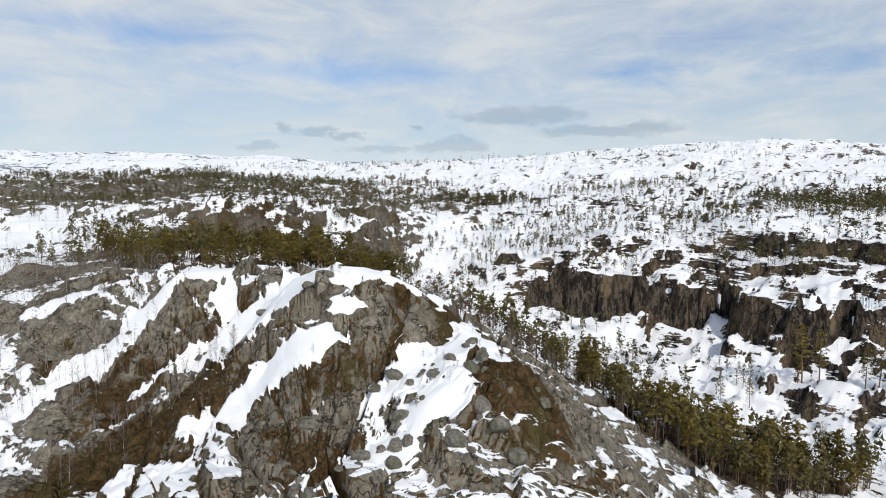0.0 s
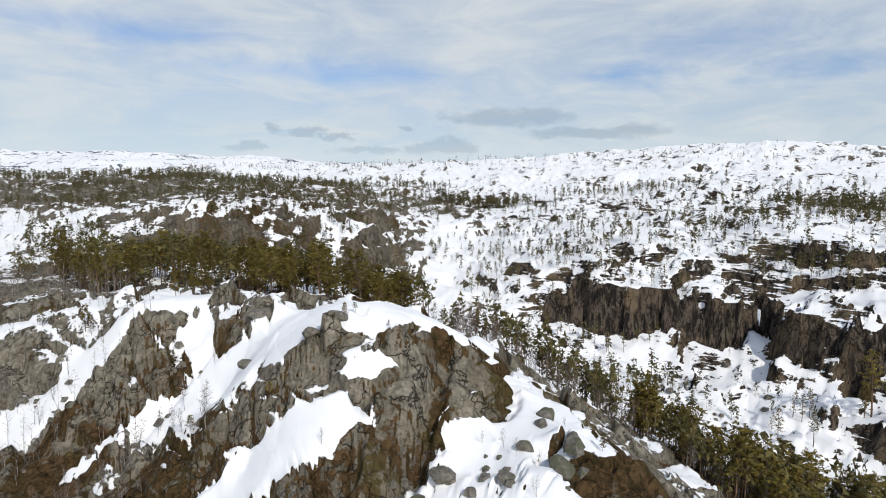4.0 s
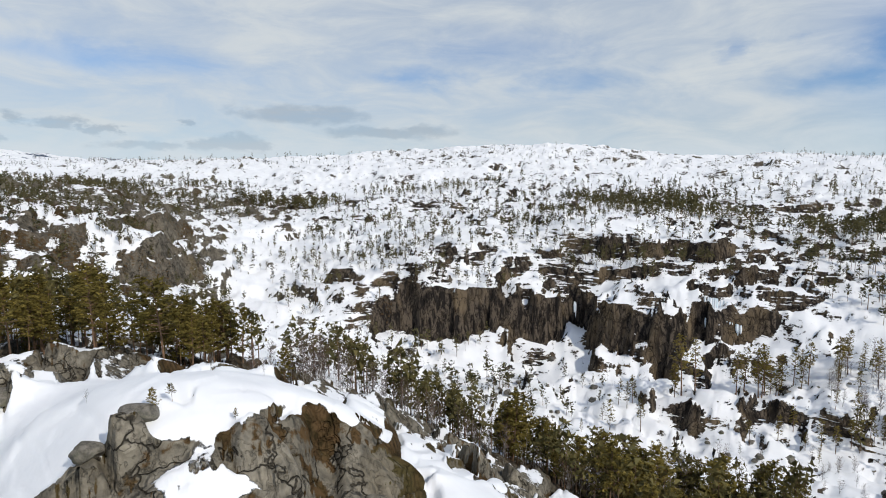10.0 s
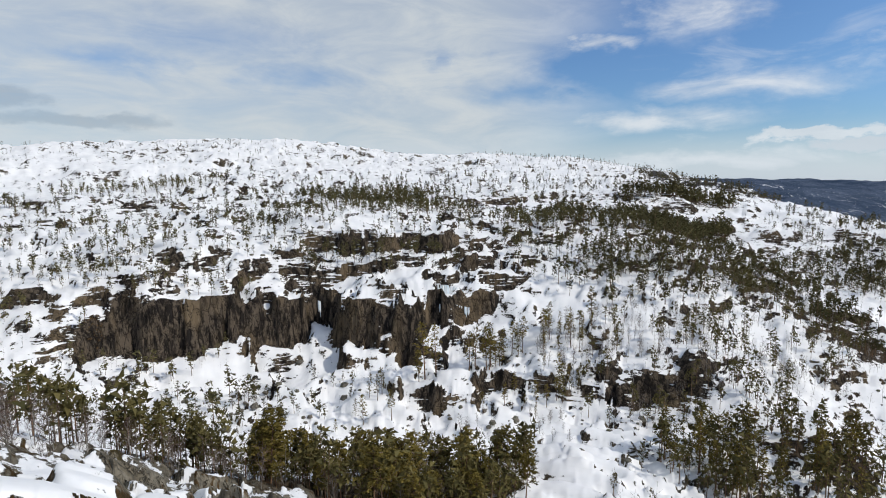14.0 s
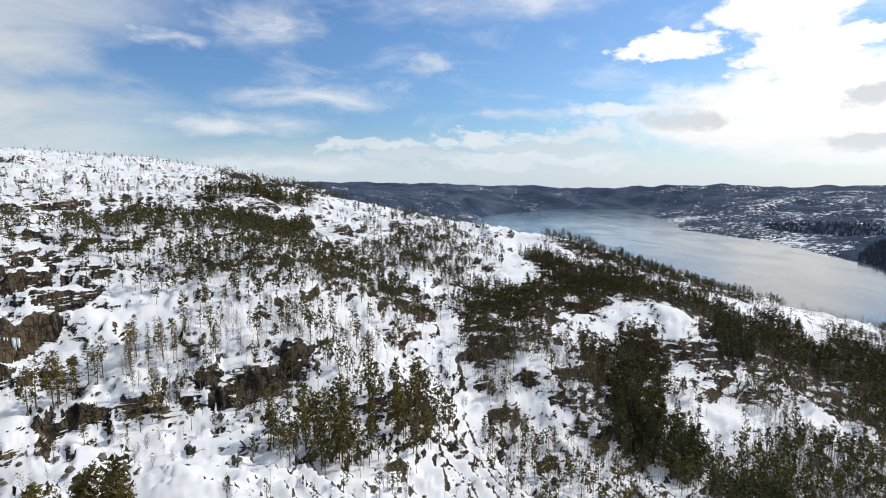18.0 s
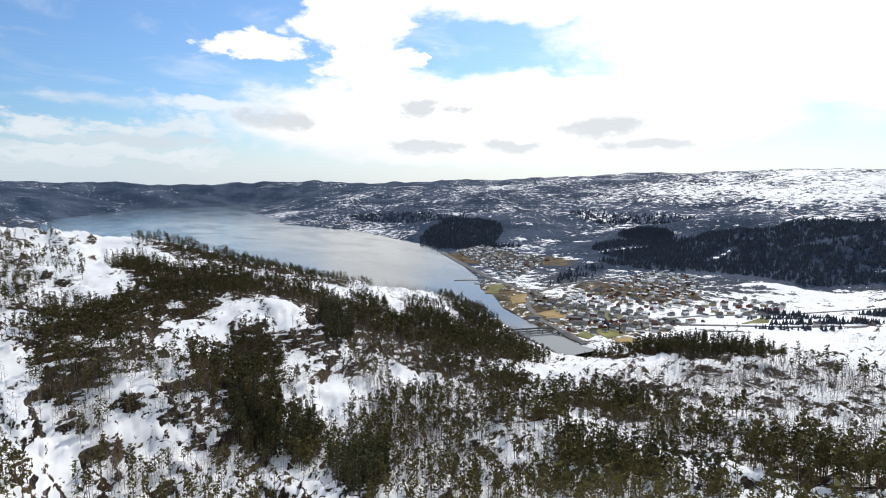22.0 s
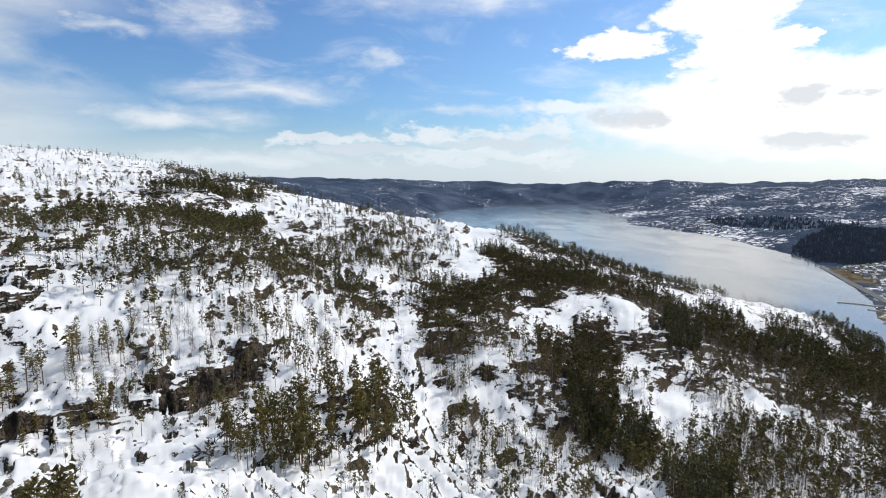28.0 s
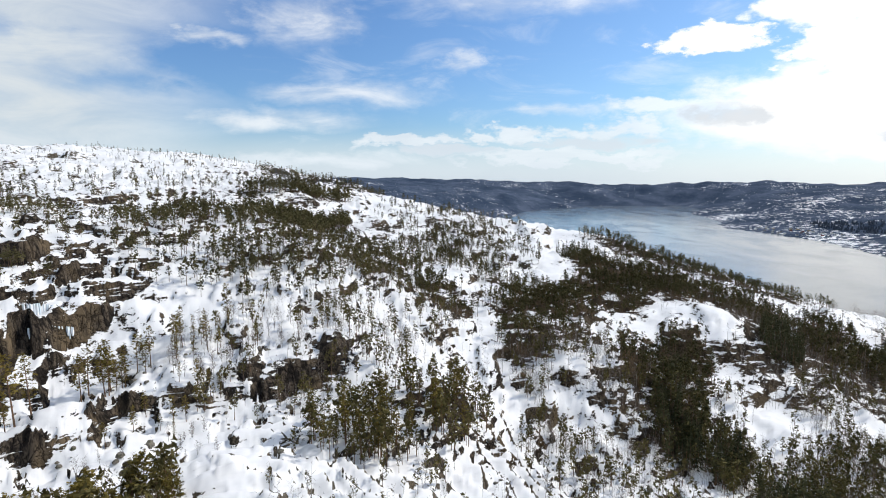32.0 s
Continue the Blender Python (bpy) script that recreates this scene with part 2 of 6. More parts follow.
# hummock
line((170, -130, 93.5), (153, -147, 95), (126, -101, 94.5), (139, -72, 98.5), (152, -51, 102))
# near slope
line((95.1, -128.5, 106.5), (67, -151.6, 110.5), (35.1, -150.8, 120.5), (13, -123.9, 131.5), (64.6, -109, 112.5))
# birch slope
line((148, -211, 87.5), (92, -212, 96), (43, -210, 109.5), (78, -284, 93), (151, -289, 82.5))
# river mouth
line((406, -467, -4), (581, -522, -4), (714, -568, -4))
# town shore
line((416, -489, 1), (558, -546, 1), (719, -617, 1), (904, -727, 1), (1197, -853, 1), (1398, -918, 1))
# far shore
line((1808, -956, 0), (2347, -822, 0), (3027, -986, 0), (4240, -1209, 0), (4116, -554, 0), (3273, -101, 0))
# lake bed
line((2427, -443, -45), (3734, -890, -45), (1137, -638, -45), (1716, -583, -45), (2801, -369, -45), (1294, -803, -45), (887, -632, -45))
# town floor
line((462, -622, 4), (715, -737, 4), (522, -787, 4), (381, -810, 4), (654, -989, 4), (924, -880, 4), (303, -951, 4))
line((393, -1074, 4))
# meadows
line((176, -754, 39.5), (91, -699, 54), (114, -594, 46), (54, -512, 57.5), (239, -653, 28))
# forest foot
line((422, -1011, 17), (265, -959, 28), (148, -923, 49), (626, -1055, 14.5))
# forest crest
line((880, -1658, 62.5), (502, -1546, 82), (251, -1504, 99), (356, -1276, 51.5))
# plateau
line((1562, -1925, 61), (1160, -2188, 80), (736, -2258, 115), (362, -2144, 111.5))
# plateau crest
line((2372, -2812, 187), (2023, -3071, 203), (1649, -3173, 217.5), (1083, -3302, 226.5), (685, -3304, 211), (411, -3249, 195))
# hills over the town
line((1201, -1104, 5.5), (1536, -1253, 56.5), (1878, -1299, 36.5), (1146, -1296, 12.5), (1110, -1515, 38), (2132, -1938, 95.5))
# hills over the lake
line((2427, -1154, 27.5), (3210, -1365, 79), (2632, -1610, 59), (2957, -2196, 122.5))
# far horizon
line((3725, -2497, 137), (4309, -1845, 139.5), (4546, -1508, 156.5), (4741, -987, 140.5), (4799, -650, 152.5), (4696, 74, 169), (4443, 718, 176.5))
# far shore hills
line((4480, -1420, 110), (4420, -1150, 90), (4360, -700, 90), (4300, -330, 80), (2548, 522, 126.5), (3290, 223, 97), (4189, -223, 96), (3406, 814, 175.5))
# lake arm shore
line((2691, 189, 26.5), (2384, 263, 71))
# left forest
line((-83.5, 112.4, 179.5), (-67.3, 122.8, 178), (-42, 144, 174), (-24.2, 127.7, 174.5), (-13.3, 104.2, 174.5))
# left slope
line((-154, 209, 179), (-102, 172, 176), (-65, 189, 171.5), (-45, 195, 169))
# block foot
line((-112, 195, 172), (-103, 212, 174.5), (-88, 224, 173.5))
# block head
line((-128, 215, 183), (-107, 228, 188.5), (-92, 236, 190), (-77, 250, 187), (-63, 278, 187))
# tower head
line((-62, 244, 175), (-50, 256, 177), (-36, 266, 177.5))
# tower foot
line((-48, 210, 164.5), (-43, 234, 161), (-31, 250, 158), (-25, 265, 158), (-18, 300, 165))
# second block
line((-55, 295, 177.5), (-52, 316, 186), (-34, 358, 181.5))
# left hills
line((-380, 515, 206), (-312, 513, 201), (-246, 591, 204.5), (-179, 531, 193.5), (-124, 505, 196.5), (-62, 496, 189.5), (-227, 329, 189))
# back hills
line((-239, 1227, 232.5), (-155, 1240, 238), (-28, 1150, 231), (66, 998, 234))
# far mountains
line((-1518, 1986, 292), (-1346, 2224, 284.5), (-1095, 2358, 307), (-728, 2392, 305), (-483, 2249, 275), (-1485, 1858, 312.5))
# far basin
line((-906, 1319, 213), (-656, 1349, 206), (-412, 1442, 210.5))
# behind
line((-300, 0, 160), (-300, -300, 140), (0, -300, 60), (150, -200, 80), (-1500, 0, 200), (-1500, 1500, 260), (-1200, -1500, 200))
line((0, -1500, 60), (-3500, 0, 250), (-3000, -3000, 250), (0, 3800, 280), (2200, 2200, 200), (3500, 1500, 160), (-2500, 3000, 270))
line((1500, 900, 150), (1200, 500, 60), (2000, 400, -20), (1200, 100, -20), (-300, -900, 60), (-500, 250, 190), (-800, 500, 200))


def hashed(ix, iy, seed):
    h = (ix * 374761393 + iy * 668265263 + seed * 974711 + 12345) & 0xFFFFFFFF
    h = ((h ^ (h >> 13)) * 1274126177) & 0xFFFFFFFF
    return ((h ^ (h >> 16)) & 0xFFFF) / 65535.0


def value_noise(x, y, seed):
    ix, iy = np.floor(x).astype(np.int64), np.floor(y).astype(np.int64)
    fx, fy = x - ix, y - iy
    fx, fy = fx * fx * (3 - 2 * fx), fy * fy * (3 - 2 * fy)
    a, b = hashed(ix, iy, seed), hashed(ix + 1, iy, seed)
    c, d = hashed(ix, iy + 1, seed), hashed(ix + 1, iy + 1, seed)
    return ((a + (b - a) * fx) * (1 - fy) + (c + (d - c) * fx) * fy) * 2 - 1


def fbm(x, y, size, octaves, seed, gain=0.5):
    total, amp, norm = 0.0, 1.0, 0.0
    x, y = x / size, y / size
    for k in range(octaves):
        total = total + amp * value_noise(x, y, seed + 17 * k)
        norm += amp
        amp *= gain
        x, y = 1.62 * x - 1.18 * y + 3.7, 1.18 * x + 1.62 * y - 8.1
    return total / norm


def cells(x, y, size, seed):
    """Cellular noise: a random level for each block and the distance to its edge."""
    x, y = x / size, y / size
    ix, iy = np.floor(x).astype(np.int64), np.floor(y).astype(np.int64)
    best, second, level = np.full(x.shape, 9.0), np.full(x.shape, 9.0), np.zeros(x.shape)
    for dx in (-1, 0, 1):
        for dy in (-1, 0, 1):
            jx, jy = ix + dx, iy + dy
            d = np.hypot(jx + hashed(jx, jy, seed) - x, jy + hashed(jx, jy, seed + 5) - y)
            near = d < best
            second = np.where(near, best, np.minimum(second, d))
            level = np.where(near, hashed(jx, jy, seed + 9), level)
            best = np.where(near, d, best)
    return level, second - best


def ramp(v, a, b):
    v = np.clip((v - a) / (b - a), 0, 1)
    return v * v * (3 - 2 * v)


def solve_land():
    p = np.array(CONTROL, float)
    d = np.hypot(p[:, None, 0] - p[None, :, 0], p[:, None, 1] - p[None, :, 1])
    n = len(p)
    a = np.zeros((n + 3, n + 3))
    a[:n, :n] = d - np.eye(n) * 0.6
    a[:n, n], a[:n, n + 1:] = 1, p[:, :2] / 1000
    a[n:, :n] = a[:n, n:].T
    return p, np.linalg.solve(a, np.concatenate([p[:, 2], np.zeros(3)]))


LAND, WEIGHTS = solve_land()


def broad_z(x, y):
    out = np.empty(x.shape)
    for k in range(0, len(x), 20000):
        s = slice(k, k + 20000)
        d = np.hypot(x[s, None] - LAND[None, :, 0], y[s, None] - LAND[None, :, 1])
        out[s] = d @ WEIGHTS[:-3] + WEIGHTS[-3] + (x[s] * WEIGHTS[-2] + y[s] * WEIGHTS[-1]) / 1000
    return out


def flat_floor(x, y, z):
    """1 on the town's valley floor and in the lake, 0 on the hills."""
    low = 1 - ramp(z, 12, 45)
    return low * ramp(-y, 380, 470) + (1 - ramp(z, -2, 6)) * (1 - ramp(-y, 380, 470))


# where the wind has laid the snow deep (+) or swept the rock bare (-): x, y, reach, reach, turn, amount
KNOLL_SNOW = (
    (-17, 63, 5.0, 8.0, 16, 1.3), (-24, 68, 5.5, 8.0, 20, 1.2), (-8.5, 57.5, 5.0, 1.3, 9, 1.0), (-8, 52.6, 4.0, 0.9, 9, 1.0), (-13, 48, 5.5, 3.2, 16, 1.3),
    (-20.5, 48, 4.5, 2.8, 22, 1.2), (4.5, 49.5, 4.2, 4.5, 0, 1.2), (11, 56, 3.6, 7.0, -6, 1.1), (-2, 43, 2.4, 2.2, 7, 1.1), (2.1, 60.3, 1.2, 1.2, 0, 1.0),
    (6.5, 38.5, 4.0, 3.2, 0, 1.1), (0.6, 51, 0.9, 0.8, 0, 1.0), (-26.6, 46.7, 4.4, 2.0, 28, 1.0), (-4, 64, 9.0, 4.0, -4, 0.9), (1.5, 33, 4.0, 3.0, 0, 0.8),
)
SHOULDER_SNOW = (
    (-60.6, 74.2, 9.0, 4.6, 37, 1.3), (-53.4, 79.2, 6.0, 2.6, 32, 1.2), (-44, 85.5, 8.0, 2.6, 26, 1.2), (-76, 93, 8.0, 4.0, 38, 0.6), (-39, 68.6, 3.0, 3.4, 28, 1.0),
    (-47.6, 65.8, 3.6, 1.5, 34, 1.0), (-37.5, 80, 2.2, 4.3, 25, 1.1), (-81.7, 87.2, 4.5, 2.6, 41, 0.9), (-31.7, 70.4, 4.6, 6.0, 24, 1.0), (-60, 106, 26.0, 9.0, -12, 0.2),
)
LEDGE_SNOW = (
    (-5.9, 58.7, 2.4, 0.9, 3, 1.0), (-5.7, 54, 2.4, 0.6, 3, 1.3), (-7.5, 52.1, 1.6, 0.6, 6, 1.0), (-14, 53.8, 1.6, 0.8, 13, 0.9), (-7.7, 48.8, 4.0, 1.0, 7, 1.2),
    (1.6, 57.4, 0.9, 0.7, -5, 1.2), (-29.3, 68.6, 3.0, 6.0, 23, 0.8), (-40.7, 71.4, 3.3, 2.2, 30, 1.1), (-39.6, 80.6, 2.2, 1.4, 26, 0.9), (-19.6, 77, 4.7, 6.0, 13, 0.7),
)
KNOLL_BARE = (
    (-14.6, 54.6, 3.2, 2.4, 16, -1.2), (-5, 50.5, 3.6, 3.6, 8, -1.2), (-0.6, 56.5, 3.6, 3.0, 4, -1.3), (4.6, 58, 3.4, 3.4, 0, -1.1), (-23.3, 54, 4.2, 2.2, 23, -1.2),
    (-15, 42.1, 4.6, 2.6, 20, -1.2), (-6.6, 45.3, 2.6, 2.8, 11, -1.2), (15.3, 42, 3.6, 4.0, -11, -1.1), (-11.7, 51.4, 2.1, 0.8, 14, -0.9), (12.3, 44, 1.6, 2.0, -8, -0.9),
    (-28, 53, 3.2, 2.4, 27, -0.8), (20, 48, 3.0, 8.0, 25, -0.9), (-10, 36, 6.0, 4.0, 0, -0.9),
)
SHOULDER_BARE = (
    (-50.4, 74, 3.6, 3.6, 33, -1.3), (-41.5, 73.5, 3.0, 2.6, 28, -1.1), (-54, 62.2, 9.0, 6.0, 38, -1.0), (-72, 79, 6.0, 4.6, 40, -0.9), (-31.6, 76.5, 2.0, 3.0, 22, -1.0),
    (-46, 69.3, 4.0, 1.9, 32, -1.0), (-44, 54.7, 11.0, 4.0, 36, -0.9), (-44, 44, 16.0, 8.0, 30, -0.7), (-45, 81, 5.0, 1.8, 28, -0.8), (-60, 69, 7.0, 2.4, 37, -0.9),
)
VALLEY_SNOW = (
    (132, 137, 26, 5, -24, -0.65), (165, 100, 24, 6, -52, -0.5), (186, 88, 16, 8, -60, -0.5), (41, 200, 40, 12, -10, 0.4), (105, 167, 22, 10, -30, 0.4), (6, 185, 14, 30, 0, 0.4),
    (108, 204, 85, 34, -25, 0.12), (95, 152, 60, 10, -20, 0.5), (-5, 230, 14, 60, 8, 0.6), (40, 320, 60, 40, 0, 0.3), (380, 20, 40, 14, 40, 0.2), (215, 70, 26, 14, 0, 0.3),
)
HILL_SNOW = (
    (-70, 200, 120, 40, 5, -0.22), (-160, 300, 140, 60, 0, -0.38), (-250, 450, 220, 140, 0, -0.45), (-330, 580, 140, 80, 0, -0.3),
    (-92, 106, 24, 12, 0, -0.45), (-110, 140, 44, 24, 0, -0.5), (-50, 258, 14, 14, 0, 0.5), (-80, 205, 40, 10, 20, 0.15), (-84, 88, 12, 8, 38, -0.55), (-74, 99, 12, 6, 38, -0.4), (-100, 112, 16, 10, 0, -0.4), (430, 80, 110, 50, -10, -0.16), (170, 115, 80, 50, -35, 0.24),
)
DRIFTS = KNOLL_SNOW + LEDGE_SNOW + SHOULDER_SNOW + KNOLL_BARE + SHOULDER_BARE + VALLEY_SNOW + HILL_SNOW
# brown heath and moss on the rock: x, y, reach, reach, turn, amount
HEATH = (
    (-0.3, 53, 1.2, 4.0, 2, 0.4), (-2, 60.5, 3.5, 1.6, 4, 0.5), (8, 60, 3.0, 6.0, -10, 0.35), (17, 52, 4.0, 9.0, -10, 0.4), (-35, 74, 3.0, 5.0, 24, 0.45), (-52, 64, 9.0, 6.0, 38, 0.45),
    (-30, 60, 6.0, 5.0, 26, 0.35), (-56, 70.5, 7.0, 2.0, 37, 0.4), (-44, 46, 14.0, 8.0, 30, 0.4), (-70, 76, 7.0, 5.0, 40, 0.35), (20, 42, 4.0, 6.0, 0, 0.4),
)


def drift(x, y, ovals=None):
    total = np.zeros(x.shape)
    for dx, dy, rx, ry, turn, amount in ovals or DRIFTS:
        c, q = math.cos(radians(turn)), math.sin(radians(turn))
        u, v = ((x - dx) * c + (y - dy) * q) / rx, ((y - dy) * c - (x - dx) * q) / ry
        total += amount * np.exp(-((u * u + v * v) ** 1.5))
    return total


# woodland, whose floor is half free of snow: x, y, reach, reach, turn, amount
RIDGE_WOODS = (
    (348, 11, 33, 36, -92, 0.9), (300, 26, 14, 14, -89, 0.8), (379, -41, 28, 46, -100, 1.0), (420, -98, 36, 52, -106, 1.0), (406, -145, 27, 52, -112, 1.0), (432, -70, 41, 52, -103, 0.9),
    (472, -40, 17, 34, -98, 0.9), (324, 3, 30, 30, -94, 0.9), (249, 18, 16, 15, -92, 0.7), (273, 8, 24, 16, -94, 0.9), (278, 60, 21, 11, -83, 0.7), (306, 64, 14, 10, -85, 0.6), (530, -150, 40, 110, -15, 0.8),
)
GULLY_WOODS = (
    (263, -37, 11, 26, -103, 0.9), (233, -47, 12, 36, -107, 1.0), (206, -57, 8, 22, -112, 1.0), (285, -64, 14, 32, -109, 0.9), (328, -131, 11, 34, -115, 1.1), (156, -58, 9, 22, -118, 1.0),
)
SLOPE_WOODS = (
    (376, -190, 27, 66, -119, 0.9), (343, -222, 34, 55, -125, 0.9), (313, -264, 38, 55, -132, 0.8), (237, -199, 19, 28, -133, 0.8), (272, -182, 18, 22, -127, 0.8), (168, -145, 20, 18, -134, 0.7),
    (173, -199, 26, 26, -142, 0.8), (150, -203, 14, 18, -146, 0.7), (82, -156, 27, 12, -155, 0.6), (40, -143, 30, 10, 0, 0.6), (100, -125, 40, 9, -10, 0.5), (205, -350, 60, 18, -10, 1.0), (260, -345, 40, 16, -10, 1.0), (400, -300, 70, 60, -30, 0.6), (460, -350, 60, 34, -35, 0.6),
)
STAND_WOODS = (
    (171, 57, 14, 12, -80, 0.35), (181, 49, 11, 10, -80, 0.35), (150, 62, 16, 9, -38, 0.2), (270, 160, 60, 50, -40, 0.16), (190, -125, 120, 60, -20, 0.34), (110, -250, 105, 70, 0, 0.38), (60, -175, 76, 30, 0, 0.48), (330, -170, 110, 80, -30, 0.42), (200, -40, 60, 60, 0, 0.20),
    (-50, 116, 60, 16, -22, 0.35), (72, 106, 40, 14, -8, 0.75), (375, 168, 60, 12, -15, 0.5), (470, 205, 60, 16, -30, 0.6), (660, 250, 60, 70, 20, 0.6), (25, 454, 40, 8, -10, 0.5), (240, 330, 60, 7, -40, 0.4), (-10, 104, 14, 12, 0, 0.4), (30, 130, 24, 14, 0, 0.25),
)
FAR_WOODS = (
    (500, -1320, 500, 260, 10, 1.7), (1430, -1110, 300, 140, -45, 1.7), (965, -1440, 105, 95, 0, 1.6), (60, -960, 170, 60, 0, 0.7), (2000, -1250, 330, 140, 15, 0.5), (730, -850, 40, 160, 20, 0.4),
    (450, -455, 120, 26, 15, 0.8), (620, -520, 120, 26, 25, 0.6), (250, -725, 60, 9, 20, 0.7), (180, -800, 70, 12, -10, 0.8), (120, -745, 34, 10, 10, 0.7),
    (330, -795, 46, 10, -20, 0.7), (150, -610, 50, 9, 60, 0.6), (60, -640, 60, 14, 30, 0.8), (330, -640, 40, 8, 10, 0.6), (60, -560, 60, 12, -20, 0.6),
)
GROVES = RIDGE_WOODS + GULLY_WOODS + SLOPE_WOODS + STAND_WOODS + FAR_WOODS


# open snow between the woods and the plantations, and the thawed ground of the town
NEAR_GLADES = (
    (342, 54, 34, 18, -85, 0.9), (402, 9, 20, 9, -92, 0.7), (281, 35, 5, 15, -88, 0.7), (213, -6, 19, 12, -98, 0.8), (207, 27, 11, 17, -90, 0.7), (235, 0, 12, 6, -95, 0.6), (324, -95, 17, 18, -110, 0.8),
    (248, -142, 20, 18, -124, 0.8), (231, -83, 9, 14, -115, 0.8), (246, -92, 15, 11, -115, 0.6), (365, -41, 5, 9, -100, 0.6), (412, -225, 11, 20, -121, 0.6), (295, -121, 5, 8, -117, 0.5), (156, -133, 12, 5, -135, 0.5), (121, 77, 20, 9, -68, 0.6),
)
SLOPE_GLADES = (
    (440, -312, 36, 9, -35, 0.6), (60, -250, 40, 14, 10, 0.5), (440, -95, 7, 5, 0, 0.5), (465, -310, 26, 14, -30, 0.6), (505, -235, 16, 10, 0, 0.6),
)
TOWN_GLADES = (
    (630, -1222, 95, 12, -85, 1.0), (1390, -1350, 45, 14, 80, 1.0), (1120, -1250, 95, 15, 23, 1.0), (870, -1205, 110, 28, 74, 0.8), (860, -1010, 60, 16, 10, 0.7), (917, -1504, 30, 10, 0, 1.0), (490, -890, 42, 14, 0, 0.8),
    (385, -836, 44, 13, -10, 0.8), (403, -1009, 60, 26, 0, 0.9), (316, -600, 26, 12, 20, 0.8), (263, -652, 34, 20, 0, 0.8), (557, -1005, 30, 14, 0, 0.8), (470, -1340, 70, 16, 20, 0.8), (330, -1180, 60, 12, -30, 0.7),
)
GLADES = NEAR_GLADES + SLOPE_GLADES + TOWN_GLADES
THAWED = ((560, -588, 215, 72, -16, 1.0), (1000, -820, 230, 24, 31, 0.9), (560, -790, 120, 130, 0, 0.5), (1010, -900, 200, 70, 25, 0.55), (420, -620, 60, 50, 0, 0.8))


def grove(x, y, groves=None):
    total = np.zeros(x.shape)
    for dx, dy, rx, ry, turn, amount in groves or GROVES:
        c, q = math.cos(radians(turn)), math.sin(radians(turn))
        u, v = ((x - dx) * c + (y - dy) * q) / rx, ((y - dy) * c - (x - dx) * q) / ry
        total = np.maximum(total, amount * np.exp(-((u * u + v * v) ** 2)))
    return total


def slabs(x, y, size, seed, lift, lean):
    """Rock split into tilted slabs: relief, and the distance to the nearest joint as a share of the slab."""
    u, v = x / size, y / size
    ix, iy = np.floor(u).astype(np.int64), np.floor(v).astype(np.int64)
    best, second, relief = np.full(x.shape, 9.0), np.full(x.shape, 9.0), np.zeros(x.shape)
    for dx in (-1, 0, 1):
        for dy in (-1, 0, 1):
            jx, jy = ix + dx, iy + dy
            ox, oy = u - jx - hashed(jx, jy, seed), v - jy - hashed(jx, jy, seed + 5)
            d = np.hypot(ox, oy)
            near = d < best
            second = np.where(near, best, np.minimum(second, d))
            own = (hashed(jx, jy, seed + 9) - 0.5) * lift + 2 * lean * size * ((hashed(jx, jy, seed + 11) - 0.5) * ox + (hashed(jx, jy, seed + 13) - 0.5) * oy)
            relief = np.where(near, own, relief)
            best = np.where(near, d, best)
    return relief, second - best


def knoll_blocks(x, y, z):
    """The slabs into which the knoll's rock is split: relief and distance to the nearest joint."""
    x, y = x + 0.35 * (z - 178), y + 0.9 * (z - 178)
    wx, wy = x + 1.1 * fbm(x, y, 6, 3, 101), y + 1.1 * fbm(x, y, 6, 3, 102)
    u, v = 0.93 * wx + 0.36 * wy, (0.93 * wy - 0.36 * wx) / 1.5
    big, gap = slabs(u, v, 5.6, 103, 2.2, 0.45)
    mid, chink = slabs(u, v * 1.2, 2.4, 104, 0.5, 0.34)
    small, _ = slabs(wx, wy, 0.9, 106, 0.12, 0.2)
    swell = 0.8 * ramp(gap, 0.0, 0.22) + 0.25 * ramp(chink, 0.0, 0.22)
    return big * ramp(gap, 0.0, 0.16) + mid * ramp(chink, 0.0, 0.2) + swell - 0.8 + 0.4 * small, np.minimum(gap, chink * 0.7 + 0.02)


# walls of rock, where the slope gathers into one face: x, y, reach, reach, turn, foot, head
FACES = (
    (-36, 252, 14, 18, 40, 158, 178),
    (-100, 217, 22, 10, 30, 173, 187),
    (-48, 305, 18, 30, 0, 172, 186),
    (70, 223, 33, 11, -12, 142, 161),
    (122, 203, 34, 15, -35, 139, 156),
    (158, 174, 22, 9, -20, 143, 156),
    (160, 218, 36, 12, -38, 167, 178),
    (128, 144, 40, 7, -28, 126, 135),
    (168, 104, 12, 26, -40, 127, 139),
)


def wall_of_rock(x, y, z):
    inside = (np.abs(x - 50) < 190) & (np.abs(y - 210) < 160)
    if inside.any():
        z = z.copy()
        z[inside] = faces_of_rock(x[inside], y[inside], z[inside])
    return z


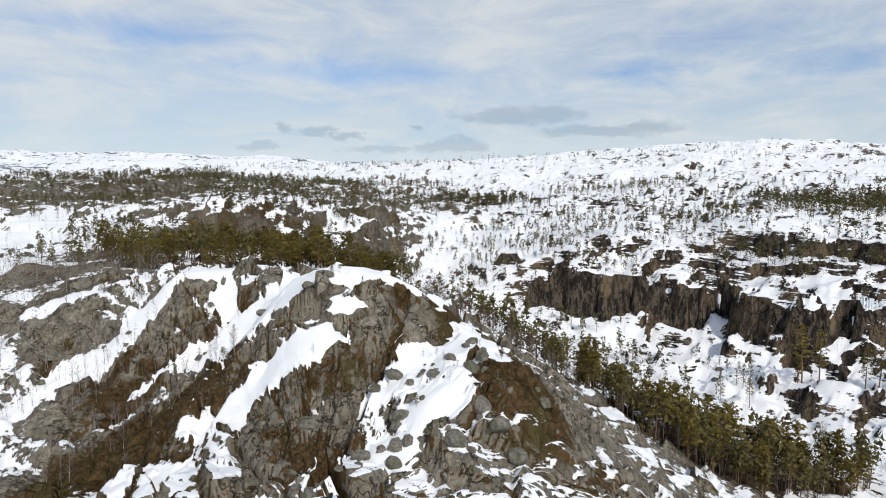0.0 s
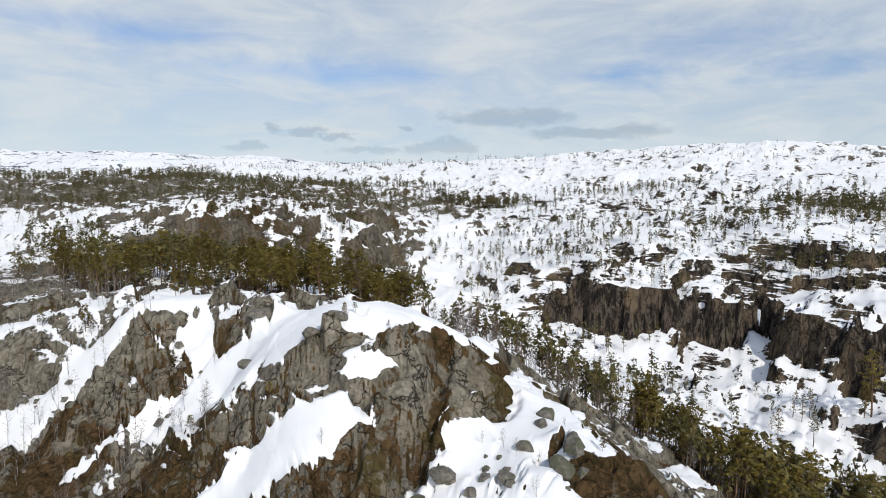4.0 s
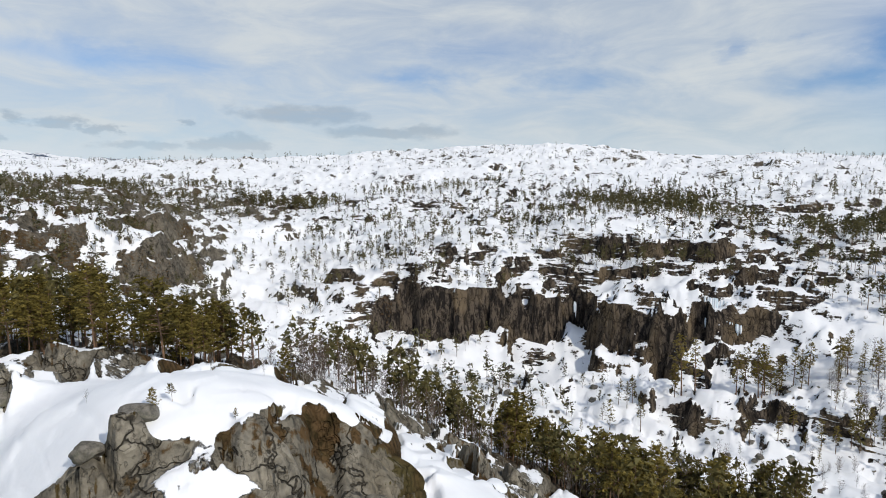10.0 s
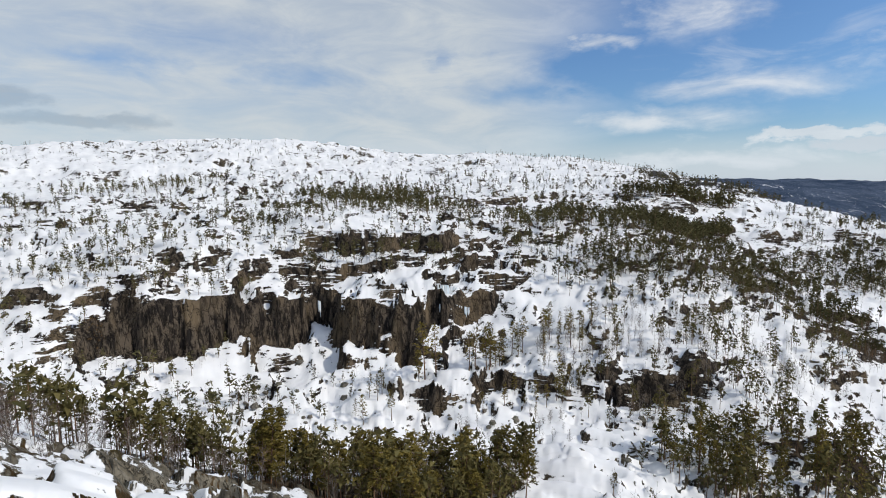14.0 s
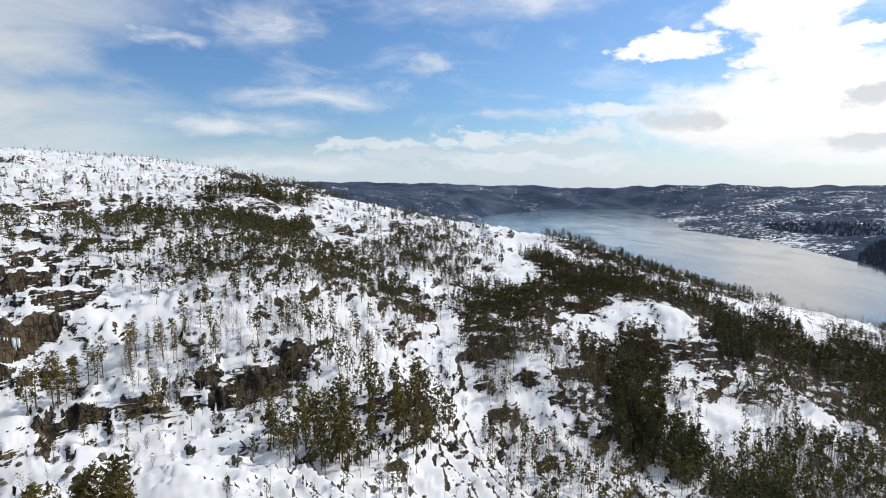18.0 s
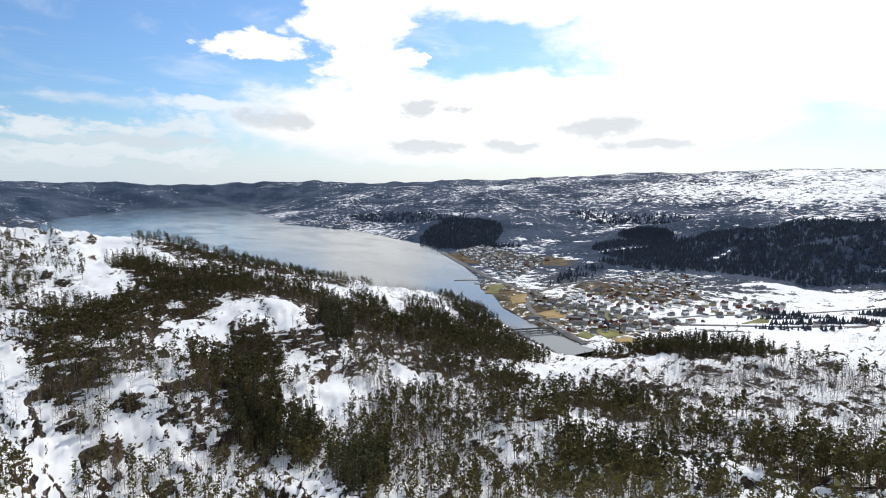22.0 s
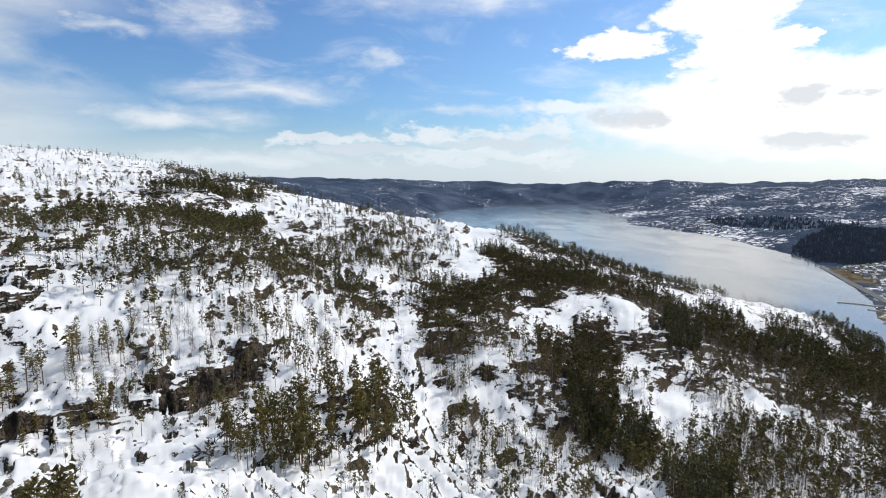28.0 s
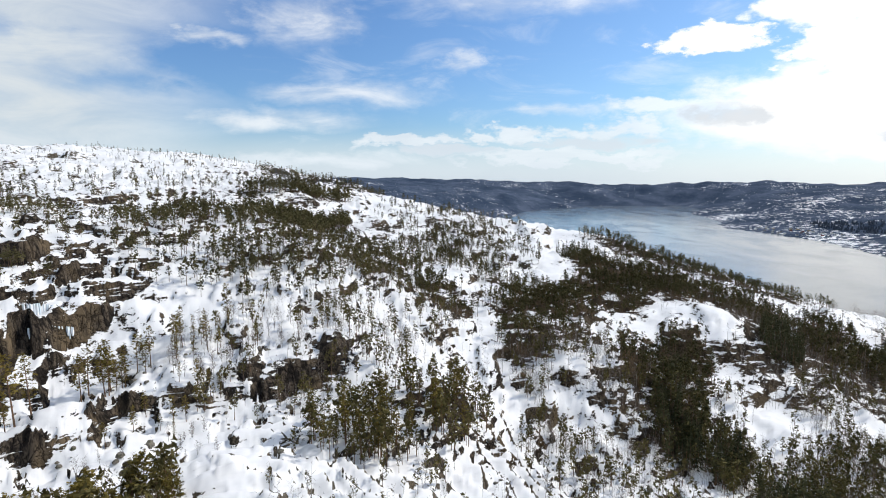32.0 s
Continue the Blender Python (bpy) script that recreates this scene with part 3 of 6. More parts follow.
def faces_of_rock(x, y, z):
    bend, part_way = 0.10 * fbm(x, y, 9, 3, 51), ramp(fbm(x, y, 22, 2, 52), -0.3, 0.3)
    for fx, fy, rx, ry, turn, foot, head in FACES:
        c, q = math.cos(radians(turn)), math.sin(radians(turn))
        u, v = ((x - fx) * c + (y - fy) * q) / rx, ((y - fy) * c - (x - fx) * q) / ry
        m = np.exp(-((u * u + v * v) ** 2))
        f = (z - foot) / (head - foot)
        w = f + bend * ramp(f, 0, 0.2) * ramp(-f, -1, -0.8)
        face = (1 - part_way) * ramp(w, 0.30, 0.60) + part_way * (0.6 * ramp(w, 0.22, 0.42) + 0.4 * ramp(w, 0.58, 0.76))
        z = z + m * np.where((f > 0) & (f < 1), foot + (head - foot) * face - z, 0.0) * 0.9
    return z


# clefts between the masses of the knoll: depth, half width, then the way they run
CLEFTS = (
    (2.4, 1.1, ((0, 59), (-1, 53), (-3.4, 45), (-5, 38.5), (-6, 29))),
    (2.0, 1.4, ((-35, 78), (-40.5, 68), (-41, 58))),
    (1.6, 1.0, ((-22, 60), (-25, 53), (-27, 46))),
)


def cleft(x, y):
    total = np.zeros(x.shape)
    for depth, half, way in CLEFTS:
        d = np.full(x.shape, 1e9)
        for (ax, ay), (bx, by) in zip(way[:-1], way[1:]):
            t = np.clip(((x - ax) * (bx - ax) + (y - ay) * (by - ay)) / ((bx - ax) ** 2 + (by - ay) ** 2), 0, 1)
            d = np.minimum(d, np.hypot(x - ax - t * (bx - ax), y - ay - t * (by - ay)))
        total = np.minimum(total, -depth * (1 - ramp(d, 0.3 * half, 1.6 * half)))
    return total


RIVER = ((320, -445), (400, -459), (468, -478), (540, -492), (620, -518), (710, -566), (800, -600))


SHORE_X, SHORE_Y = (395, 432, 472, 539, 616, 704, 748, 837, 1034, 1183, 1486), (-482, -491, -502, -515, -540, -596, -607, -675, -779, -851, -958)


def river_bed(x, y, z):
    """The river cut into the valley floor."""
    d = np.full(x.shape, 1e9)
    for (ax, ay), (bx, by) in zip(RIVER[:-1], RIVER[1:]):
        t = np.clip(((x - ax) * (bx - ax) + (y - ay) * (by - ay)) / ((bx - ax) ** 2 + (by - ay) ** 2), 0, 1)
        d = np.minimum(d, np.hypot(x - ax - t * (bx - ax), y - ay - t * (by - ay)) - 5 * t)
    z = z - 4 * (1 - ramp(z, -0.8, 0.8))
    m = 1 - ramp(d, 17, 30)
    z = z * (1 - m) + np.minimum(z, -2.5) * m
    # the low shore of the town side
    shore = np.interp(x, SHORE_X, SHORE_Y, left=9999, right=9999)
    land = (x > SHORE_X[0]) & (x < SHORE_X[-1]) & (y < shore) & (y > shore - 400)
    return np.where(land, np.maximum(z, np.minimum(2.2, 0.12 * (shore - y) - 0.6)), z)


def ground_z(x, y):
    x, y = np.asarray(x, float).ravel(), np.asarray(y, float).ravel()
    r = np.hypot(x - HUB[0], y - HUB[1] - 20)
    near, far = 1 - ramp(r, 70, 130), ramp(r, 700, 1500)
    warp = 1.0 + 1.6 * ramp(r, 60, 180) + 25 * far
    rib = 0.35 + 1.35 * ramp(r, 100, 160) * (1 - far)
    wx = x + warp * fbm(x, y, 17, 3, 3) + rib * fbm(x, y, 5.5, 2, 5)
    wy = y + warp * fbm(x, y, 17, 3, 4) + rib * fbm(x, y, 5.5, 2, 6)
    # cliff faces split into upright pillars
    ledge, _ = cells(x + 0.8 * fbm(x, y, 6, 2, 8), y + 0.8 * fbm(x, y, 6, 2, 9), 4.6, 7)
    split = 2.0 * ramp(r, 110, 150) * (1 - ramp(r, 420, 700)) * (ledge - 0.5)
    wx, wy = wx + split, wy + split
    z = wall_of_rock(wx, wy, broad_z(wx, wy))
    # the foot of the slope falls away to the river bank
    u, v = 0.89 * (x - 455) - 0.45 * (y + 425), 0.45 * (x - 455) + 0.89 * (y + 425)
    z = z - 11 * np.exp(-(u / 130) ** 2 - (v / 34) ** 2)
    wild = 1 - np.clip(flat_floor(x, y, z), 0, 1)
    # broad hummocks, larger far off
    z = z + wild * ((0.5 + 1.5 * (1 - near)) * fbm(x, y, 45, 3, 11) + far * (30 * fbm(x, y, 420, 5, 12) + 20 * fbm(x, y, 120, 4, 14)))
    mid = wild * (1 - far)
    # rolling hillocks beyond the tower
    z = z + mid * ramp(r, 200, 420) * ramp(-x, -40, 60) * 9.0 * fbm(x, y, 95, 4, 13)
    # rock steps along the slope
    size = 4.5 + 3.5 * ramp(r, 80, 220)
    q = (z + size * (1.5 + 0.3 * near) * fbm(x, y, 26 - 8 * near, 4, 21)) / size
    fr = q - np.floor(q)
    cliff = np.exp(-((0.91 * (x - 108) - 0.42 * (y - 200)) / 85) ** 4 - ((0.42 * (x - 108) + 0.91 * (y - 200)) / 34) ** 4)
    sharp = 0.30 - 0.18 * cliff
    step = (np.floor(q) + sharp * fr + (1 - sharp) * ramp(fr, 0.62, 0.9 - 0.06 * cliff) - q) * size
    patch = np.maximum(ramp(fbm(x, y, 60 - 35 * near, 3, 31), -0.25, 0.25), 1.3 * cliff)
    z = z + mid * (0.12 + 0.68 * patch) * (1 - 0.88 * near) * step
    q = (z + 2.6 * fbm(x * 0.8 + 0.5 * y, y * 1.2 - 0.4 * x, 14, 4, 23)) / 2.4
    fr = q - np.floor(q)
    thin = (np.floor(q) + 0.25 * fr + 0.75 * ramp(fr, 0.66, 0.86) - q) * 2.4
    z = z + mid * (1 - near) * (0.08 + 0.62 * ramp(fbm(x, y, 38, 3, 33), -0.05, 0.3)) * thin
    # blocks of the near knoll, buried where the snow lies deep
    close = near > 0
    cx, cy = x[close], y[close]
    relief, bare = np.zeros(x.shape), np.ones(x.shape)
    bare[close] = 1 - ramp(drift(cx, cy) + 0.35 * fbm(cx, cy, 8, 3, 46), 0.15, 0.65)
    relief[close] = knoll_blocks(cx, cy, z[close])[0] * (0.12 + 0.88 * bare[close]) + cleft(cx, cy)
    z = z + near * wild * relief
    w1, w2 = x + 1.2 * fbm(x, y, 6, 2, 41), y + 1.2 * fbm(x, y, 6, 2, 42)
    rough, edge = slabs(w1, w2 / 1.4, 6.0, 43, 1.5, 0.30)
    crag = np.exp(-(((x + 75) / 75) ** 4) - ((y - 250) / 80) ** 4)
    z = z + mid * (1 - near) * ramp(r, 60, 120) * np.maximum(0.75 * ramp(fbm(x, y, 30, 2, 45), -0.2, 0.3), 1.3 * crag) * (rough - 0.5 * (1 - ramp(edge, 0.0, 0.10)))
    # rock outcrops that stand out of the slopes
    out = ramp(r, 60, 140)
    w1, w2 = x + 5 * fbm(x, y, 12, 2, 91), y + 5 * fbm(x, y, 12, 2, 92)
    z = z + mid * out * (2.0 * ramp(fbm(w1, w2 * 1.5, 17, 3, 93), 0.12, 0.34) + 3.2 * ramp(r, 180, 420) * ramp(fbm(w1, w2 * 1.4, 44, 3, 94), 0.10, 0.26))
    z = z + mid * ((0.8 - 0.6 * near) * fbm(x, y, 9, 3, 61) + 0.12 * (1 - near + 0.4 * near * bare) * fbm(x, y, 1.6, 2, 62))
    return river_bed(x, y, z + (1 - wild) * 0.3 * fbm(x, y, 60, 2, 71))

# ---- materials --------------------------------------------------------------
def material(name):
    m = bpy.data.materials.new(name)
    m.use_nodes = True
    return m, Net(m.node_tree)


def finish(net, colour, rough=0.9, bump=None, strength=0.3, distance=0.1, metal=0.0, spec=0.3):
    values = {"Base Color": colour, "Roughness": rough, "Metallic": metal, "Specular IOR Level": spec}
    if bump is not None:
        values["Normal"] = net.add("ShaderNodeBump", {"Height": bump, "Strength": strength, "Distance": distance})
    net.add("ShaderNodeOutputMaterial", {"Surface": net.add("ShaderNodeBsdfPrincipled", values)})


def land_material():
    """Snow, bare rock, heath and woodland floor, each where the land's own masks put them; haze is painted into far
    ground.
    """
    m, net = material("land")
    where = net.add("ShaderNodeNewGeometry")
    snow_at = net.add("ShaderNodeAttribute", attribute_name="snow", out=2)
    wet_at = net.add("ShaderNodeAttribute", attribute_name="wet", out=2)
    heath_at = net.add("ShaderNodeAttribute", attribute_name="heath", out=2)
    wood_at = net.add("ShaderNodeAttribute", attribute_name="wood", out=2)
    afar_at = net.add("ShaderNodeAttribute", attribute_name="afar", out=2)
    speck_at = net.add("ShaderNodeAttribute", attribute_name="speck", out=2)
    thaw_at = net.add("ShaderNodeAttribute", attribute_name="thaw", out=2)
    fine = net.noise(where, 1.1, 6.0, 0.62)
    vast = net.noise(where, 0.045, 5.0, 0.68, 0.4)
    blotch = net.noise(net.vec("MULTIPLY", where, (1.0, 1.0, 1.7)), 0.24, 5.0, 0.6, 0.3)
    broad = net.noise(where, 0.13, 5.0, 0.6)
    tall = net.noise(net.vec("MULTIPLY", where, (1.0, 1.0, 0.12)), 0.55, 5.0, 0.65, 0.4)
    crack = net.add("ShaderNodeTexVoronoi", {"Vector": net.vec("ADD", net.vec("MULTIPLY", where, (1.0, 0.55, 0.8)), net.vec("MULTIPLY", net.add("ShaderNodeTexNoise", {"Vector": where, "Scale": 0.6, "Detail": 3.0}, out=1), (5.0, 5.0, 5.0))), "Scale": 0.19}, feature="DISTANCE_TO_EDGE")
    chip = net.add("ShaderNodeTexVoronoi", {"Vector": net.vec("ADD", net.vec("MULTIPLY", where, (1.0, 1.0, 0.5)), net.vec("MULTIPLY", net.add("ShaderNodeTexNoise", {"Vector": where, "Scale": 1.6, "Detail": 3.0}, out=1), (1.6, 1.6, 1.6))), "Scale": 0.75}, feature="DISTANCE_TO_EDGE")
    split = net.math("MULTIPLY", net.ramp(crack, 0.0, 0.030), net.ramp(chip, 0.0, 0.030, 0.70, 1.0))
    pale = net.mix(net.ramp(fine, 0.3, 0.7), rgb(0.150, 0.134, 0.104), rgb(0.31, 0.278, 0.215))
    slab = net.add("ShaderNodeTexVoronoi", {"Vector": net.vec("ADD", where, net.vec("MULTIPLY", net.add("ShaderNodeTexNoise", {"Vector": where, "Scale": 0.5, "Detail": 3.0}, out=1), (2.5, 2.5, 2.5))), "Scale": 0.42}, out=1)
    slab_tone = net.add("ShaderNodeSeparateColor", {0: slab})
    pale = net.mix(net.ramp(slab_tone, 0.0, 1.0, 0.0, 0.45), pale, rgb(0.075, 0.066, 0.050))
    pale = net.mix(net.ramp(net.noise(where, 0.5, 5.0, 0.65), 0.55, 0.70, 0.0, 0.55), pale, rgb(0.30, 0.275, 0.22))
    pale = net.mix(net.ramp(tall, 0.5, 0.75, 0.0, 0.7), pale, rgb(0.055, 0.05, 0.042))
    pale = net.mix(net.ramp(broad, 0.5, 0.7, 0.0, 0.35), pale, rgb(0.15, 0.12, 0.075))
    dark = net.mix(net.ramp(tall, 0.42, 0.56), rgb(0.110, 0.088, 0.066), rgb(0.022, 0.019, 0.017))
    dark = net.mix(net.ramp(net.noise(net.vec("MULTIPLY", where, (1.0, 1.0, 0.2)), 0.09, 3.0), 0.48, 0.64, 0.0, 0.8), dark, rgb(0.16, 0.12, 0.075))
    pillar = net.add("ShaderNodeTexVoronoi", {"Vector": net.vec("MULTIPLY", net.vec("ADD", where, net.vec("MULTIPLY", net.add("ShaderNodeTexNoise", {"Vector": where, "Scale": 0.4, "Detail": 3.0}, out=1), (3.0, 3.0, 3.0))), (1.0, 1.0, 0.16)), "Scale": 0.42}, feature="DISTANCE_TO_EDGE")
    dark = net.mix(net.ramp(pillar, 0.0, 0.06, 0.8, 0.0), dark, rgb(0.010, 0.009, 0.009))
    dark = net.mix(net.ramp(net.noise(net.vec("MULTIPLY", where, (1.0, 1.0, 0.07)), 1.5, 3.0), 0.58, 0.72, 0.0, 0.45), dark, rgb(0.20, 0.165, 0.125))
    rock = net.mix(wet_at, pale, dark)
    rock = net.mix(net.math("MULTIPLY", net.math("SUBTRACT", 1.0, split), 0.85), rock, rgb(0.022, 0.019, 0.015))
    moss = net.mix(net.ramp(fine, 0.35, 0.65), rgb(0.035, 0.026, 0.012), rgb(0.10, 0.062, 0.03))
    moss = net.mix(net.ramp(broad, 0.5, 0.68), moss, rgb(0.072, 0.058, 0.024))
    bare = net.mix(net.ramp(net.math("ADD", heath_at, net.math("MULTIPLY", net.math("SUBTRACT", fine, 0.5), 1.1)), 0.42, 0.58), rock, moss)
    near_floor = net.mix(net.ramp(broad, 0.35, 0.65), rgb(0.034, 0.027, 0.017), rgb(0.085, 0.062, 0.040))
    # distance haze painted as a slate-blue base colour of the far floor
    hazed_floor = net.mix(net.ramp(net.math("ADD", net.noise(where, 0.006, 4.0), net.math("MULTIPLY", net.math("SUBTRACT", net.noise(where, 0.12, 4.0, 0.7), 0.5), 1.2)), 0.36, 0.66), rgb(0.034, 0.054, 0.090), rgb(0.090, 0.115, 0.165))
    floor = net.mix(afar_at, near_floor, hazed_floor)
    earth = net.mix(net.ramp(vast, 0.38, 0.6), rgb(0.075, 0.060, 0.042), rgb(0.23, 0.165, 0.075))
    earth = net.mix(net.ramp(net.noise(where, 0.06, 5.0), 0.5, 0.62), earth, rgb(0.15, 0.14, 0.13))
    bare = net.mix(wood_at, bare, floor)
    bare = net.mix(net.ramp(thaw_at, 0.15, 0.45), bare, earth)
    white = net.mix(net.ramp(broad, 0.35, 0.7), rgb(0.90, 0.90, 0.89), rgb(0.82, 0.82, 0.82))
    ledge = net.noise(net.vec("MULTIPLY", where, (0.11, 0.11, 0.8)), 1.0, 5.0, 0.65, 0.5)
    lie = net.math("MULTIPLY", net.ramp(ledge, 0.48, 0.66), net.math("MULTIPLY", wet_at, 0.75))
    lie = net.math("ADD", lie, net.math("MULTIPLY", net.math("SUBTRACT", blotch, 0.5), net.math("MULTIPLY", speck_at, 1.3)))
    lie = net.math("ADD", lie, net.math("MULTIPLY", net.math("SUBTRACT", vast, 0.5), net.math("MULTIPLY", afar_at, 3.0)))
    edge = net.math("ADD", net.math("ADD", snow_at, lie), net.math("MULTIPLY", net.math("SUBTRACT", fine, 0.5), net.math("MULTIPLY_ADD", afar_at, -0.75, 0.95)))
    mask = net.ramp(edge, 0.46, 0.54)
    colour = net.mix(mask, bare, white)
    rough = net.math("MULTIPLY_ADD", mask, -0.25, 0.88)
    relief = net.math("ADD", net.math("MULTIPLY", net.math("MULTIPLY", net.math("ADD", split, net.ramp(pillar, 0.0, 0.14)), 0.5), net.math("SUBTRACT", 1.0, mask)), net.math("MULTIPLY", fine, net.math("MULTIPLY_ADD", mask, -0.5, net.math("MULTIPLY_ADD", wet_at, -0.2, 0.6))))
    relief = net.math("ADD", relief, net.math("MULTIPLY", net.math("MULTIPLY", vast, 9.0), net.math("MULTIPLY", afar_at, wood_at)))
    finish(net, colour, rough, net.math("ADD", relief, net.math("MULTIPLY", mask, 0.5)), 1.0, 0.45, spec=net.math("MULTIPLY_ADD", mask, 0.2, 0.02))
    return m


def water_material():
    m, net = material("lake_water")
    where = net.add("ShaderNodeNewGeometry")
    ripple = net.noise(net.vec("MULTIPLY", where, (1.0, 0.5, 1.0)), 0.35, 4.0, 0.6)
    calm = net.noise(net.vec("MULTIPLY", where, (0.004, 0.009, 0.0)), 1.0, 4.0, 0.55, 0.5)
    finish(net, rgb(0.13, 0.15, 0.165), net.ramp(calm, 0.35, 0.65, 0.11, 0.19), ripple, 0.07, 0.3, spec=0.8)
    return m


LAND_MAT, WATER_MAT = land_material(), water_material()


# ---- the ground, one sheet out to the horizon --------------------------------
def steps(*runs):
    out = []
    for a, b, n in runs:
        out.extend(np.linspace(a, b, n, endpoint=False))
    return np.array(out)


def spacing(*runs):
    out = []
    for a, b, n in runs:
        out.extend(np.exp(np.linspace(math.log(a), math.log(b), n, endpoint=False)))
    return np.array(out + [runs[-1][1]])


AZ = np.radians(steps((-82, -46, 60), (-46, 90, 680), (90, 182, 330), (182, 278, 30)))
RAD = spacing((1.5, 26, 70), (26, 420, 250), (420, 1000, 64), (1000, 4930, 80))


def build_ground():
    na, nr = len(AZ), len(RAD)
    a, r = np.meshgrid(AZ, RAD)
    x, y = HUB[0] + r * np.sin(a), HUB[1] + r * np.cos(a)
    z = ground_z(x, y).reshape(nr, na)
    # slope over the sheet, felt over a few strides
    soft = z.copy()
    for k in range(3):
        soft = (np.roll(soft, 1, 1) + 2 * soft + np.roll(soft, -1, 1)) / 4
        soft[1:-1] = (soft[:-2] + 2 * soft[1:-1] + soft[2:]) / 4
    dr = np.gradient(soft, RAD, axis=0)
    wide = np.concatenate([soft[:, -1:], soft, soft[:, :1]], axis=1)
    turn = np.concatenate([[AZ[-1] - 2 * math.pi], AZ, [AZ[0] + 2 * math.pi]])
    da = np.gradient(wide, turn, axis=1)[:, 1:-1] / r
    keen = np.concatenate([z[:, -1:], z, z[:, :1]], axis=1)
    keen = np.hypot(np.gradient(z, RAD, axis=0), np.gradient(keen, turn, axis=1)[:, 1:-1] / r)
    blend = 0.45 + 0.55 * ramp(r, 90, 140)
    slope = np.hypot(dr, da) * (1 - blend) + keen * blend
    xf, yf = x.ravel(), y.ravel()
    dist = np.hypot(xf - HUB[0], yf - HUB[1])
    s = slope.ravel()
    steepen = (z.ravel() - 178) * (1 - ramp(dist, 100, 200))
    n1, n2 = fbm(xf + 0.4 * steepen, yf + 0.9 * steepen, 11, 5, 81, 0.6), fbm(xf, yf, 70, 3, 82)
    far = ramp(dist, 700, 1300)
    close = 1 - ramp(np.hypot(xf - HUB[0], yf - HUB[1] - 20), 70, 130)
    snow = 0.5 + 0.05 * ramp(dist, 100, 160) + (0.78 - 0.28 * ramp(dist, 140, 420) + 0.08 * ramp(dist, 380, 600) - s) * (0.95 - 0.35 * close) + (0.40 + 0.12 * ramp(dist, 150, 350)) * n1 + 0.14 * n2
    snow = snow + drift(xf, yf)
    low = 1 - ramp(z.ravel(), 70, 150)
    high = ramp(z.ravel(), 120, 190)
    snow_far = 0.28 + 0.50 * fbm(xf, yf, 160, 3, 83, 0.6) - 0.2 * s - 0.10 * low + 0.36 * ramp(z.ravel(), 60, 125) * ramp(2200 - xf, 0, 1000) - 0.32 * ramp(yf, 200, 500) * ramp(xf, 800, 1400) - 0.22 * ramp(xf, 3000, 3900) + 0.13 * ramp(yf, 900, 1500) * ramp(-xf, -400, 0)
    south = ramp(-yf, 300, 420) * ramp(dist, 480, 560)
    floor = south * (1 - ramp(z.ravel(), 40, 62)) * ramp(z.ravel(), -2, 1)
    glade, thaw = grove(xf, yf, GLADES), grove(xf, yf, THAWED) * ramp(-yf, 300, 420)
    snow_far = snow_far + floor * (0.10 + 0.36 * ramp(-xf, -440, -260))
    shade = grove(xf, yf) * (1 - glade)
    shade = np.maximum(shade, 0.85 * thaw * (1 - 0.9 * glade))
    snow = snow * (1 - far) + snow_far * far - shade + 0.6 * glade
    wet = ramp(dist, 95, 170) * np.maximum(0.12 + 0.88 * ramp(xf, -20, 40), 0.5 * np.exp(-(((xf + 75) / 85) ** 4) - ((yf - 250) / 90) ** 4)) * (1 - 0.8 * ramp(dist, 450, 900))
    gap = np.ones(xf.shape)
    gap[close > 0] = knoll_blocks(xf[close > 0], yf[close > 0], soft.ravel()[close > 0])[1]
    heath = 0.26 + 0.09 * close + 0.14 * ramp(-xf, 0, 70) * (1 - close) + 0.45 * n1 + 0.30 * n2 + close * (0.34 * (1 - ramp(gap, 0.0, 0.09)) + 0.12 * n2 - 0.06 + drift(xf, yf, HEATH))
    snow = snow + close * (0.02 - 0.20 * (1 - ramp(gap, 0.0, 0.06)))
    # all far land takes the floor colour, which holds the painted haze
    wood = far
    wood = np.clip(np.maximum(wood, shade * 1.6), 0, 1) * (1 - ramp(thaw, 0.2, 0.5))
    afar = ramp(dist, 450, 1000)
    speck = ramp(dist, 110, 220) * (1 - 0.6 * ramp(dist, 800, 1400))
    verts = np.stack([xf, yf, z.ravel()], 1)
    i = np.arange(nr - 1)[:, None] * na
    j = np.arange(na)[None, :]
    k = (j + 1) % na
    quads = np.stack([i + j, i + na + j, i + na + k, i + k], -1).reshape(-1, 4)
    mesh = bpy.data.meshes.new("ground")
    mesh.vertices.add(len(verts))
    mesh.vertices.foreach_set("co", verts.ravel())
    mesh.loops.add(quads.size)
    mesh.loops.foreach_set("vertex_index", quads.ravel())
    mesh.polygons.add(len(quads))
    mesh.polygons.foreach_set("loop_start", np.arange(0, quads.size, 4))
    mesh.polygons.foreach_set("use_smooth", np.ones(len(quads), bool))
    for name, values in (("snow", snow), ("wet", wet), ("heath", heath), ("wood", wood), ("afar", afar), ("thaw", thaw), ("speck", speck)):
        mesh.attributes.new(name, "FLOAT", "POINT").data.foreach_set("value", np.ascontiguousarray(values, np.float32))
    mesh.update()
    mesh.validate()
    mesh.materials.append(LAND_MAT)
    return tagged(new("ground", mesh), "snow-covered rocky hills with bare cliffs and heath", "ground", kind="structure")


ground = build_ground()


